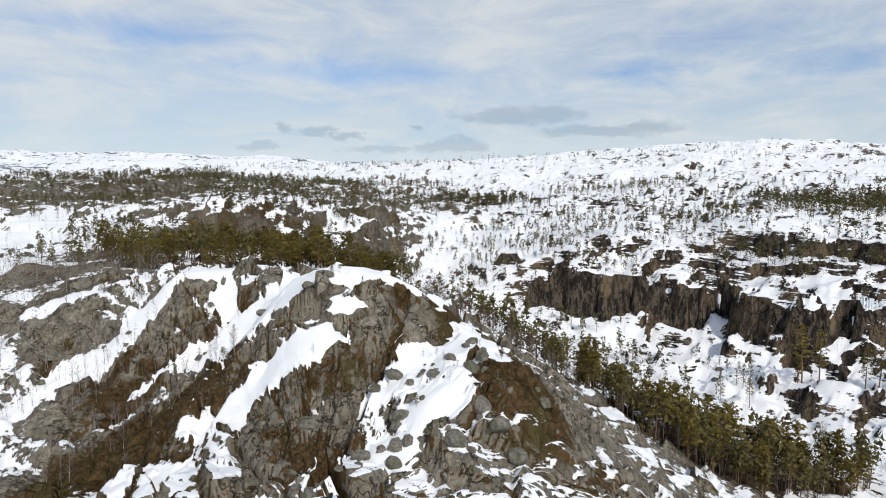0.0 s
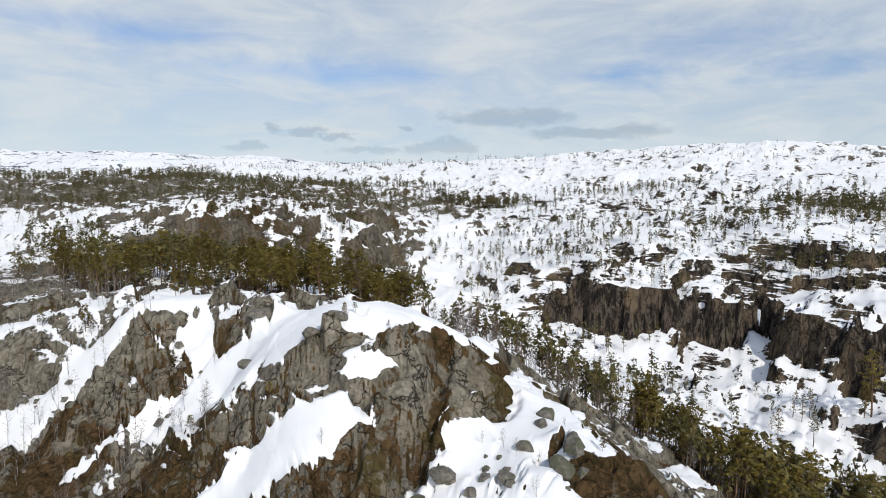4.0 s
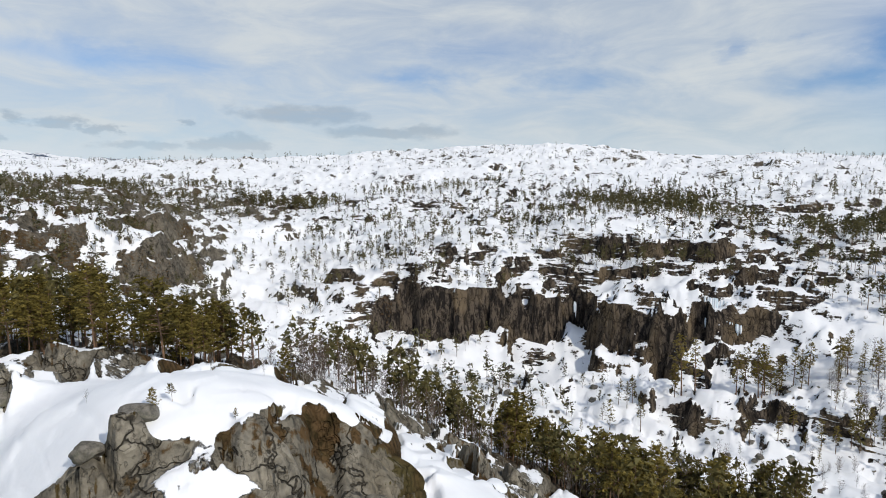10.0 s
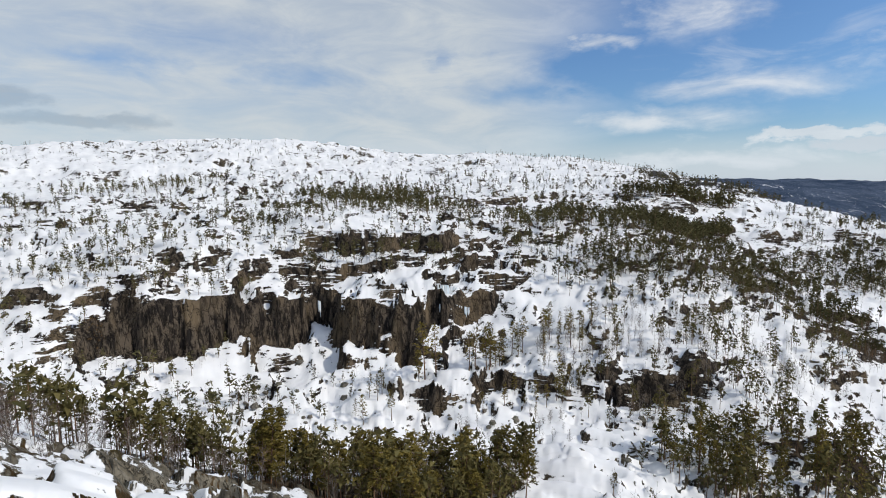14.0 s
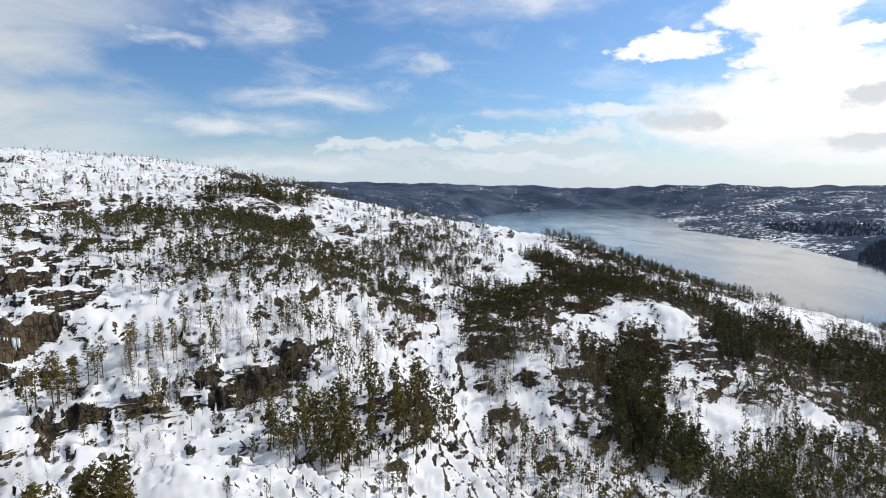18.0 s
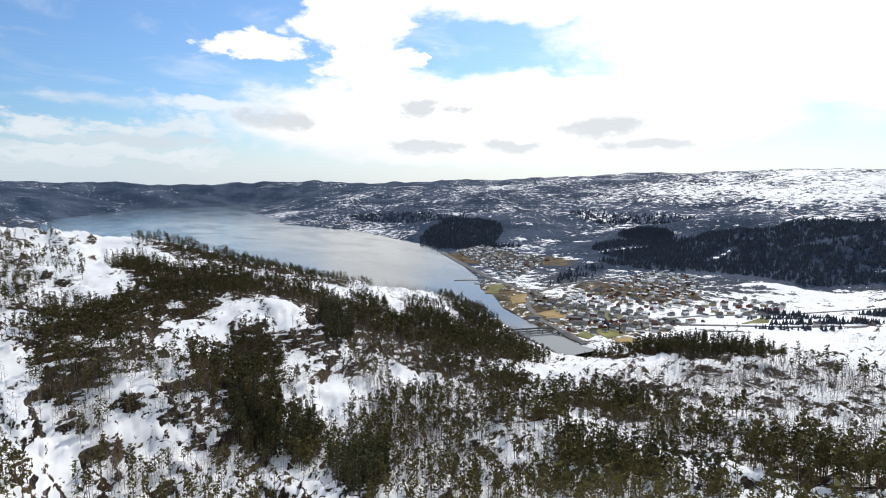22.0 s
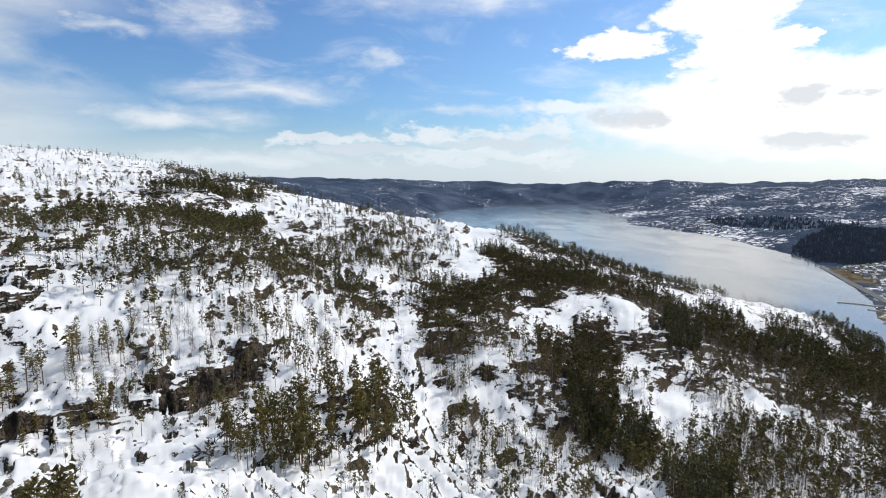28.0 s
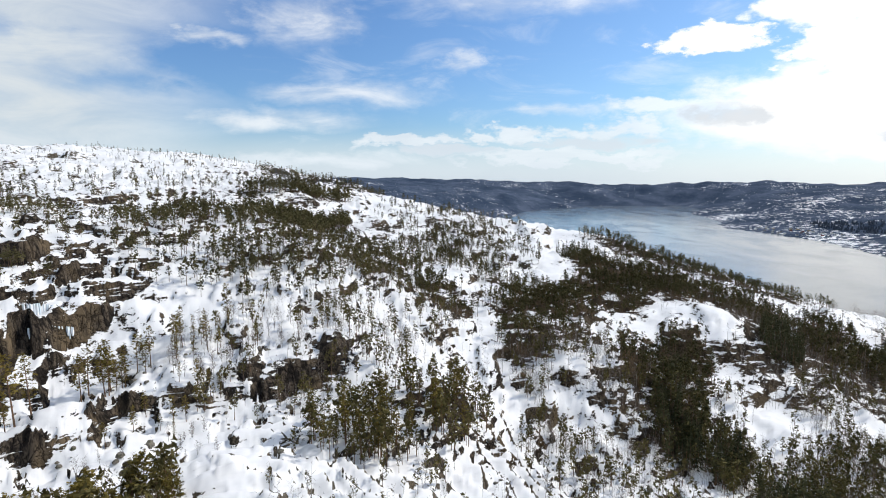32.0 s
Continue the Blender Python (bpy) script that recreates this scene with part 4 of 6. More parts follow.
def build_lake():
    bm = bmesh.new()
    for x, y in ((250, -1700), (4900, -2600), (4900, 700), (900, 700), (420, -300)):
        bm.verts.new((x, y, 0))
    bm.faces.new(bm.verts)
    bm.normal_update()
    if bm.faces[:][0].normal.z < 0:
        bmesh.ops.reverse_faces(bm, faces=bm.faces[:])
    mesh = bpy.data.meshes.new("water")
    bm.to_mesh(mesh)
    bm.free()
    mesh.materials.append(WATER_MAT)
    return tagged(new("water", mesh), "calm grey lake reflecting the bright sky", "water", kind="structure")


lake = build_lake()


# ---- trees ----------------------------------------------------------------------
def leaf_material(name, low, high, patch=0.02):
    m, net = material(name)
    where = net.add("ShaderNodeNewGeometry")
    one = net.add("ShaderNodeObjectInfo", out=5)
    isle = net.add("ShaderNodeNewGeometry", out=8)
    shade = net.math("ADD", net.math("MULTIPLY", isle, 0.45), net.math("MULTIPLY", net.noise(where, patch, 2.0), 0.55))
    shade = net.math("ADD", shade, net.math("MULTIPLY", net.math("SUBTRACT", one, 0.5), 0.3))
    finish(net, net.mix(net.ramp(shade, 0.2, 0.8), low, high), 0.85, spec=0.04)
    return m


def bark_material(name, low, high):
    m, net = material(name)
    where = net.add("ShaderNodeNewGeometry")
    grain = net.noise(net.vec("MULTIPLY", where, (3.0, 3.0, 0.7)), 1.3, 4.0)
    finish(net, net.mix(net.ramp(grain, 0.35, 0.65), low, high), 0.9, grain, 0.4, 0.03, spec=0.15)
    return m


NEEDLES = leaf_material("pine_needles", rgb(0.072, 0.060, 0.017), rgb(0.215, 0.165, 0.044))
HILL_NEEDLES = leaf_material("hill_pine_needles", rgb(0.042, 0.042, 0.021), rgb(0.130, 0.115, 0.052))
# spruce needles again, with the blue of distance haze in their colour
HAZED_SPRUCE = leaf_material("distant_spruce", rgb(0.044, 0.058, 0.080), rgb(0.080, 0.095, 0.122))
FOREST = leaf_material("forest_needles", rgb(0.050, 0.050, 0.022), rgb(0.135, 0.115, 0.045))
SPRUCE = leaf_material("spruce_needles", rgb(0.038, 0.043, 0.024), rgb(0.075, 0.076, 0.036))
TWIGS = leaf_material("bare_twigs", rgb(0.085, 0.060, 0.050), rgb(0.20, 0.145, 0.12))
PINE_BARK = bark_material("pine_bark", rgb(0.085, 0.060, 0.045), rgb(0.24, 0.145, 0.085))
BIRCH_BARK = bark_material("birch_bark", rgb(0.10, 0.085, 0.075), rgb(0.42, 0.39, 0.35))


class Soup:
    """Triangles collected for one mesh."""

    def __init__(self):
        self.v, self.f = [], []

    def tri(self, a, b, c):
        n = len(self.v)
        self.v += [a, b, c]
        self.f.append((n, n + 1, n + 2))

    def tube(self, points, radii, sides):
        n = len(self.v)
        for p, r in zip(points, radii):
            for k in range(sides):
                a = 2 * math.pi * k / sides
                self.v.append((p[0] + r * math.cos(a), p[1] + r * math.sin(a), p[2]))
        for i in range(len(points) - 1):
            for k in range(sides):
                a, b = n + i * sides + k, n + i * sides + (k + 1) % sides
                self.f += [(a, b, b + sides), (a, b + sides, a + sides)]

    def blade(self, a, b, w, rng):
        """A thin limb from a to b that tapers to a point."""
        d = np.subtract(b, a)
        s = np.cross(d, rng.normal(size=3))
        s = s / (np.linalg.norm(s) + 1e-9) * w / 2
        self.tri(tuple(np.subtract(a, s)), tuple(np.add(a, s)), tuple(b))

    def tuft(self, p, size, count, rng, flat=0.55):
        for _ in range(count):
            a = rng.normal(size=(3, 3)) * size * 0.55
            a[:, 2] *= flat
            a += p
            self.tri(tuple(a[0]), tuple(a[1]), tuple(a[2]))

    def arrays(self):
        return np.array(self.v, float), np.array(self.f, int)

    def mesh(self, name, mat):
        me = bpy.data.meshes.new(name)
        me.from_pydata(self.v, [], self.f)
        me.materials.append(mat)
        return me


def pine_shape(seed, h, bare, wide, limbs, tufts, blades, size, sides=5):
    """A Scots pine: stem and limbs, then needles in layered open clumps."""
    rng = np.random.default_rng(seed)
    wood, leaf = Soup(), Soup()
    bend = rng.normal(size=2) * 0.025 * h
    stem = [(bend[0] * u * u, bend[1] * u * u, h * u) for u in (-0.06, 0.15, 0.45, 0.75, 1.0)]
    if sides < 4:
        stem = [stem[0], stem[2], stem[4]]
    radius = 0.0110 * h + 0.02
    wood.tube(stem, [radius * (1.12 - q[2] / h) for q in stem], sides)
    turn = rng.uniform(0, 6.28)
    for k in range(limbs):
        u = bare + (0.985 - bare) * (k + rng.uniform(0, 0.7)) / limbs
        s = (u - bare) / (1 - bare)
        turn += 2.4 + rng.normal() * 0.4
        reach = wide * (0.30 + 0.70 * (1 - s) ** 0.75) * (0.55 + 0.45 * min(1, s * 5 + 0.25)) * rng.uniform(0.55, 1.15)
        root = np.array([bend[0] * u * u, bend[1] * u * u, h * u])
        tip = root + [reach * math.cos(turn), reach * math.sin(turn), reach * (0.10 + 0.45 * s)]
        wood.blade(root, tip, 0.02 * reach + 0.035, rng)
        for j in range(tufts):
            w = 0.45 + 0.6 * (j + rng.uniform(0.1, 0.8)) / tufts
            p = root + (tip - root) * w + rng.normal(size=3) * size * 0.35
            leaf.tuft(p, size * rng.uniform(0.7, 1.2), blades, rng, 0.55 if sides > 3 else 0.85)
    leaf.tuft(np.array([bend[0], bend[1], h * 0.985]), size * 0.8, blades + 1, rng, 1.2)
    return wood, leaf


def spruce_shape(seed, h, limbs, tufts, blades, size, sides=5):
    """A dense dark spruce with drooping tiers."""
    rng = np.random.default_rng(seed)
    wood, leaf = Soup(), Soup()
    wood.tube([(0, 0, -0.06 * h), (0, 0, h * 0.5), (0, 0, h)], [0.014 * h, 0.009 * h, 0.01], sides)
    turn = 0.0
    for k in range(limbs):
        u = 0.06 + 0.92 * (k + rng.uniform(0, 0.8)) / limbs
        turn += 2.4 + rng.normal() * 0.3
        reach = 0.19 * h * (1 - u) ** 0.85 * rng.uniform(0.75, 1.15) + 0.12
        root = np.array([0, 0, h * u])
        tip = root + [reach * math.cos(turn), reach * math.sin(turn), -0.25 * reach]
        for j in range(tufts):
            p = root + (tip - root) * (0.3 + 0.75 * (j + rng.uniform(0, 0.9)) / tufts)
            leaf.tuft(p, size * (0.55 + 0.6 * (1 - u)), blades, rng, 0.7)
    leaf.tuft(np.array([0, 0, h]), size * 0.4, 2, rng, 2.2)
    return wood, leaf


def birch_shape(seed, h, limbs, twigs, sides=4, width=0.05):
    """A bare birch: pale stem, rising limbs and fine reddish twigs."""
    rng = np.random.default_rng(seed)
    wood, leaf = Soup(), Soup()
    stems = 1 if rng.uniform() < 0.6 else 2
    for s in range(stems):
        lean = rng.normal(size=2) * h * (0.05 + 0.08 * s)
        hh = h * (1 - 0.2 * s)
        stem = [(lean[0] * u, lean[1] * u, hh * u) for u in (-0.06, 0.4, 0.75, 1.0)]
        if sides < 4:
            stem = [stem[0], stem[3]]
        wood.tube(stem, [(0.0065 * hh + 0.01) * (1.08 - q[2] / hh) for q in stem], sides)
        turn = rng.uniform(0, 6.28)
        for k in range(limbs // stems):
            u = 0.28 + 0.68 * (k + rng.uniform()) / (limbs // stems)
            turn += 2.4 + rng.normal() * 0.5
            reach = h * (0.09 + 0.17 * (1 - u)) * rng.uniform(0.7, 1.25)
            root = np.array([lean[0] * u, lean[1] * u, hh * u])
            tip = root + [reach * math.cos(turn) * 0.75, reach * math.sin(turn) * 0.75, reach * rng.uniform(0.5, 1.1)]
            wood.blade(root, tip, width * 1.4, rng)
            for _ in range(twigs):
                a = root + (tip - root) * rng.uniform(0.25, 0.95)
                b = a + rng.normal(size=3) * (0.085 * h, 0.085 * h, 0.05 * h) + [0, 0, 0.06 * h]
                leaf.blade(a, b, width, rng)
    return wood, leaf


def part(name, mesh, parent, label=""):
    ob = new(name, mesh)
    ob.parent = parent
    return tagged(ob, label)


def tree_thing(name, shape, bark, leaf, crown_name, label, category, group):
    wood, crown = shape
    ob = new(name)
    part("trunk", wood.mesh("trunk", bark), ob)
    part(crown_name, crown.mesh(crown_name, leaf), ob)
    return tagged(ob, label, category, group)


def scatter(rng, count, x, y, rx, ry, turn, steep=1.1):
    """Places inside an oval patch, none on a cliff."""
    a, r = rng.uniform(0, 6.2832, count * 2), np.sqrt(rng.uniform(0, 1, count * 2))
    u, v = rx * r * np.cos(a), ry * r * np.sin(a)
    c, s = math.cos(radians(turn)), math.sin(radians(turn))
    px, py = x + u * c - v * s, y + u * s + v * c
    z = ground_z(px, py)
    dx, dy = ground_z(px + 1.5, py) - z, ground_z(px, py + 1.5) - z
    keep = (np.hypot(dx, dy) / 1.5 < steep) & (z > 1.0)
    keep &= (grove(px, py, GLADES) < 0.4)
    return np.stack([px, py, np.minimum(z, z + np.minimum(dx, dy) * 0.2)], 1)[keep][:count]


PLACE = np.random.default_rng(7)
PINES_NEAR = [tree_thing("pine_tree", pine_shape(10 + k, 8.0, b, w, 44, 8, 5, 0.27), PINE_BARK, NEEDLES, "crown", "", "tree", "pines")
              for k, (b, w) in enumerate(((0.30, 2.1), (0.38, 2.4), (0.24, 1.9), (0.45, 2.5)))]
PINES_TALL = [tree_thing("pine_tree", pine_shape(30 + k, 13.0, b, w, 34, 4, 3, 0.48), PINE_BARK, NEEDLES, "crown", "", "tree", "pines")
              for k, (b, w) in enumerate(((0.18, 2.4), (0.30, 2.1), (0.45, 2.3)))]
BIRCHES = [tree_thing("birch_tree", birch_shape(50 + k, 7.5, 22, 6), BIRCH_BARK, TWIGS, "crown", "", "tree", "birches") for k in range(4)]
SPRUCES = [tree_thing("spruce_tree", spruce_shape(70 + k, 14.0, 48, 3, 3, 0.9), PINE_BARK, SPRUCE, "crown", "", "tree", "spruces") for k in range(2)]
USED = set()


def plant(kinds, spots, height, own, label, spread=0.22):
    """Single trees at the given spots: height is the mean, own the height of the model."""
    for p in spots:
        ob = kinds[int(PLACE.integers(len(kinds)))]
        s = height / own * float(np.clip(1 + PLACE.normal() * spread, 0.55, 1.5))
        m = pose(p[0], p[1], p[2], PLACE.normal() * 1.5, PLACE.normal() * 1.5, PLACE.uniform(0, 360))
        if ob.name in USED:
            ob = copy_thing(ob, m)
        else:
            USED.add(ob.name)
            ob.matrix_basis = m
        ob.scale = (s, s, s)
        tagged(ob, label)


OLIVE = "olive-green Scots pine standing in snow on the rocky knoll"
plant(PINES_NEAR, scatter(PLACE, 85, -50, 116, 54, 14, -22), 8.0, 8.0, OLIVE)
plant(PINES_NEAR, scatter(PLACE, 24, -15, 101, 9, 9, 0), 8.0, 8.0, OLIVE)
plant(PINES_NEAR, scatter(PLACE, 7, -55, 90, 16, 6, 0), 4.0, 8.0, "small young pine on the snowy rock shoulder")
plant(PINES_NEAR, scatter(PLACE, 1, 7, 72, 1, 1, 0), 7.5, 8.0, "bushy dark pine leaning over the edge of the rock")
plant(BIRCHES, scatter(PLACE, 18, 1, 98, 8, 6, 0), 7.0, 7.5, "bare reddish birch with many thin stems in snow")
plant(BIRCHES, scatter(PLACE, 22, 25, 118, 16, 12, 0), 6.0, 7.5, "bare leafless birch on the slope below the knoll")
plant(BIRCHES, scatter(PLACE, 40, -41, 57, 16, 12, 30, 2.0), 3.4, 7.5, "bare tangled birch in the snowy gully")
plant(PINES_NEAR, scatter(PLACE, 62, 72, 106, 34, 14, -8), 10.0, 8.0, "dark olive pine in the dense stand on the valley side")
plant(BIRCHES, scatter(PLACE, 64, 58, 110, 40, 15, -10), 6.5, 7.5, "bare brown birch among the pines of the valley side")
plant(PINES_TALL, scatter(PLACE, 3, 122, 153, 4, 3, 0), 13.5, 13.0, "tall conical pine alone on the snowy valley floor")
plant(PINES_TALL, scatter(PLACE, 9, 140, 146, 16, 6, -20), 12.0, 13.0, "tall dark pine at the edge of the rock band")
plant(PINES_TALL, scatter(PLACE, 7, 100, 152, 16, 9, -20), 8.0, 13.0, "slender pine on the snowy valley floor")
plant(PINES_TALL, scatter(PLACE, 22, 168, 133, 20, 11, -35), 9.5, 13.0, "dark pine on the snow slope over the rock band")
plant(BIRCHES, scatter(PLACE, 46, 172, 118, 26, 16, -35), 7.0, 7.5, "bare grey birch on the snow slope")
plant(PINES_TALL, scatter(PLACE, 14, 138, 122, 26, 8, -30), 7.0, 13.0, "small open pine below the rock band")
plant(BIRCHES, scatter(PLACE, 26, 118, 116, 30, 12, -30), 5.0, 7.5, "small bare birch on the snowy valley floor")
plant(PINES_TALL, scatter(PLACE, 50, 160, 56, 36, 12, -38), 10.5, 13.0, "tall pine with a bare trunk in the dense stand")
plant(SPRUCES, scatter(PLACE, 16, 163, -61, 17, 8, 25), 10.5, 14.0, "tall black-green spruce in the gully")
plant(SPRUCES, scatter(PLACE, 30, 214, -48, 26, 9, 15), 10.5, 14.0, "dark spruce in the shaded gully beside the snow dome")


def woods(name, label, models, spots, heights, materials):
    """Many trees that nobody could count, in one mesh."""
    rng = np.random.default_rng(len(spots))
    vs, fs, ms, start = [], [], [], 0
    pick = rng.integers(0, len(models), len(spots))
    for k, (own, wood, leaf) in enumerate(models):
        sel = pick == k
        p, s = spots[sel], (heights[sel] / own)[:, None]
        if not len(p):
            continue
        a = rng.uniform(0, 6.2832, len(p))
        for soup, mat in ((wood, 0), (leaf, 1)):
            v, f = soup.arrays()
            x = p[:, :1] + s * (v[None, :, 0] * np.cos(a)[:, None] - v[None, :, 1] * np.sin(a)[:, None])
            y = p[:, 1:2] + s * (v[None, :, 0] * np.sin(a)[:, None] + v[None, :, 1] * np.cos(a)[:, None])
            z = p[:, 2:] + s * v[None, :, 2]
            vs.append(np.stack([x, y, z], -1).reshape(-1, 3))
            fs.append((f[None] + (start + np.arange(len(p)) * len(v))[:, None, None]).reshape(-1, 3))
            ms.append(np.full(len(p) * len(f), mat))
            start += len(p) * len(v)
    v, f, mi = np.concatenate(vs), np.concatenate(fs), np.concatenate(ms)
    me = bpy.data.meshes.new(name)
    me.vertices.add(len(v))
    me.vertices.foreach_set("co", v.ravel())
    me.loops.add(f.size)
    me.loops.foreach_set("vertex_index", f.ravel().astype(np.int32))
    me.polygons.add(len(f))
    me.polygons.foreach_set("loop_start", np.arange(0, f.size, 3, dtype=np.int32))
    me.polygons.foreach_set("material_index", mi.astype(np.int32))
    me.update()
    for m in materials:
        me.materials.append(m)
    return tagged(new(name, me), label, "forest", kind="stuff")


def rough_models(shapes, own):
    return [(own, *s) for s in shapes]


PINE_FAR = rough_models([pine_shape(110 + k, 10.0, b, w, 16, 2, 2, 0.78, 3) for k, (b, w) in enumerate(((0.2, 2.0), (0.35, 2.0), (0.45, 1.9), (0.5, 2.1)))], 10.0)
PINE_SPECK = rough_models([pine_shape(130 + k, 10.0, 0.3, 2.2, 8, 1, 3, 1.3, 3) for k in range(3)], 10.0)
PINE_MID = rough_models([pine_shape(120 + k, 10.0, b, w, 12, 2, 2, 0.78, 3) for k, (b, w) in enumerate(((0.25, 1.6), (0.38, 1.5), (0.48, 1.6), (0.58, 1.5)))], 10.0)
PINE_BUSH = rough_models([pine_shape(140 + k, 10.0, b, w, 12, 2, 2, 1.0, 3) for k, (b, w) in enumerate(((0.26, 2.0), (0.36, 2.1), (0.44, 1.9), (0.20, 1.7)))], 10.0)
BIRCH_FAR = rough_models([birch_shape(150 + k, 8.0, 8, 3, 3, 0.060) for k in range(4)], 8.0)
SPRUCE_FAR = rough_models([spruce_shape(170 + k, 14.0, 22, 2, 2, 1.2, 3) for k in range(3)], 14.0)
GROW = np.random.default_rng(21)


def stands(*patches):
    """Ovals of trees (count, mean height, x, y, rx, ry, turn) as places and heights."""
    spots, heights = [], []
    for n, h, x, y, rx, ry, turn in patches:
        p = scatter(GROW, n, x, y, rx, ry, turn, 1.3)
        spots.append(p)
        heights.append(h * np.clip(1 + GROW.normal(size=len(p)) * 0.25, 0.45, 1.7))
    return np.concatenate(spots), np.concatenate(heights)


woods("hillside_pines", "scattered small dark pines over the snowy hillside", PINE_BUSH, *stands(
    (260, 4.9, 70, 300, 90, 70, -20), (220, 5.5, 190, 250, 90, 50, -40), (330, 7.2, 255, 150, 60, 60, -40),
    (130, 4.9, 60, 250, 60, 40, -20), (70, 5.5, 150, 216, 40, 10, -35), (150, 7.8, 245, 330, 60, 10, -40), (80, 6.6, 150, 475, 70, 14, -10),
    (140, 7.2, 230, 285, 50, 14, -45), (130, 7.8, 25, 454, 40, 8, -10), (200, 7.8, 300, 180, 70, 16, -50), (300, 9.1, 375, 168, 60, 12, -15), (300, 6.5, 380, 80, 80, 44, -30), (260, 5.9, 440, 50, 70, 50, -20), (180, 6.0, 520, 90, 80, 60, 0), (120, 6.5, 310, 90, 40, 30, 0), (260, 9.1, 470, 205, 60, 16, -30),
    (100, 6.6, 240, 130, 36, 20, -35), (200, 5.5, 150, 420, 150, 70, -10), (230, 5.5, 380, 330, 140, 90, -40),
    (50, 6.6, 40, 190, 40, 25, 0), (60, 4.9, 60, 180, 50, 16, -10)), (PINE_BARK, HILL_NEEDLES))
woods("left_hill_pines", "low olive pines over the snowy hills", PINE_BUSH, *stands(
    (430, 4.8, -150, 300, 120, 60, 20), (360, 5.3, -90, 180, 70, 24, -20), (500, 5.7, -220, 420, 160, 60, 20), (450, 6.2, -150, 520, 160, 36, 10),
    (400, 6.2, -330, 560, 120, 60, 20), (270, 5.3, -60, 440, 70, 40, 0), (210, 4.8, -60, 250, 50, 40, 0)), (PINE_BARK, HILL_NEEDLES))
woods("crest_pines", "specks of pine along the snowy skyline", PINE_SPECK, *stands(
    (220, 3.5, 250, 640, 260, 90, -25), (240, 4.2, 720, 480, 110, 160, 20), (150, 3.5, 560, 420, 120, 90, -40), (420, 6.0, 660, 250, 60, 80, 20),
    (240, 5.6, -300, 900, 300, 180, 10), (160, 4.9, -50, 900, 200, 200, 0)), (PINE_BARK, HILL_NEEDLES))
def thick(ovals, each, height):
    """One stand for each wood, with about one tree to so many square metres."""
    return [(int(math.pi * rx * ry / each), height, x, y, rx, ry, turn) for x, y, rx, ry, turn, _ in ovals]


woods("ridge_pines", "dense dark pine forest on the ridge above the lake", PINE_MID, *stands(
    *thick(RIDGE_WOODS, 13, 7.0), (140, 6.0, 560, 60, 80, 60, 0), (90, 4.5, 420, 60, 70, 40, 0)), (PINE_BARK, FOREST))
woods("slope_pines", "mixed dark pines on the slope down to the river", PINE_MID, *stands(
    *thick(GULLY_WOODS[:4], 11, 8.0), *thick(SLOPE_WOODS, 15, 8.5), (90, 8.0, 190, -110, 36, 24, -20), (90, 9.2, 90, -320, 70, 22, 10)), (PINE_BARK, FOREST))
woods("valley_pines", "loose dark pines on the snowy slopes of the side valley", PINE_FAR, *stands(
    (110, 10.0, 160, 56, 38, 14, -38), (50, 9.0, 74, 106, 36, 15, -8), (120, 7.5, -60, 124, 66, 14, -22), (50, 5.0, -100, 130, 40, 20, 0), (150, 8.0, 66, -106, 60, 18, 5), (140, 9.0, 30, -150, 44, 12, 0), (60, 8.0, 165, -190, 40, 26, 0),
    (120, 7.0, 185, 95, 45, 28, -35), (420, 8.5, 150, -105, 85, 46, -15), (160, 8.5, 110, -190, 60, 30, 0), (150, 8, 250, -150, 60, 40, 0), (80, 8.0, 195, -75, 40, 30, 0), (100, 7, 230, -5, 34, 30, 0), (80, 8, 180, -5, 36, 30, 0), (40, 6, 120, 60, 30, 26, 0), (70, 7, 245, 75, 40, 24, 0), (90, 8.5, 215, -70, 60, 30, 0), (50, 8, 150, -60, 44, 24, 0), (130, 9.5, 70, 107, 40, 13, -8), (60, 9, 20, 128, 20, 8, 0)), (PINE_BARK, FOREST))
woods("slope_spruces", "tall dark spruces on the slope", SPRUCE_FAR, *stands(
    *thick(GULLY_WOODS[1:3], 22, 10.0), *thick(GULLY_WOODS[4:], 9, 10.5), *thick(SLOPE_WOODS[10:12], 14, 9.5), (60, 8.4, 480, -30, 24, 10, -40), (50, 9.1, 380, -250, 50, 20, -30)), (PINE_BARK, SPRUCE))
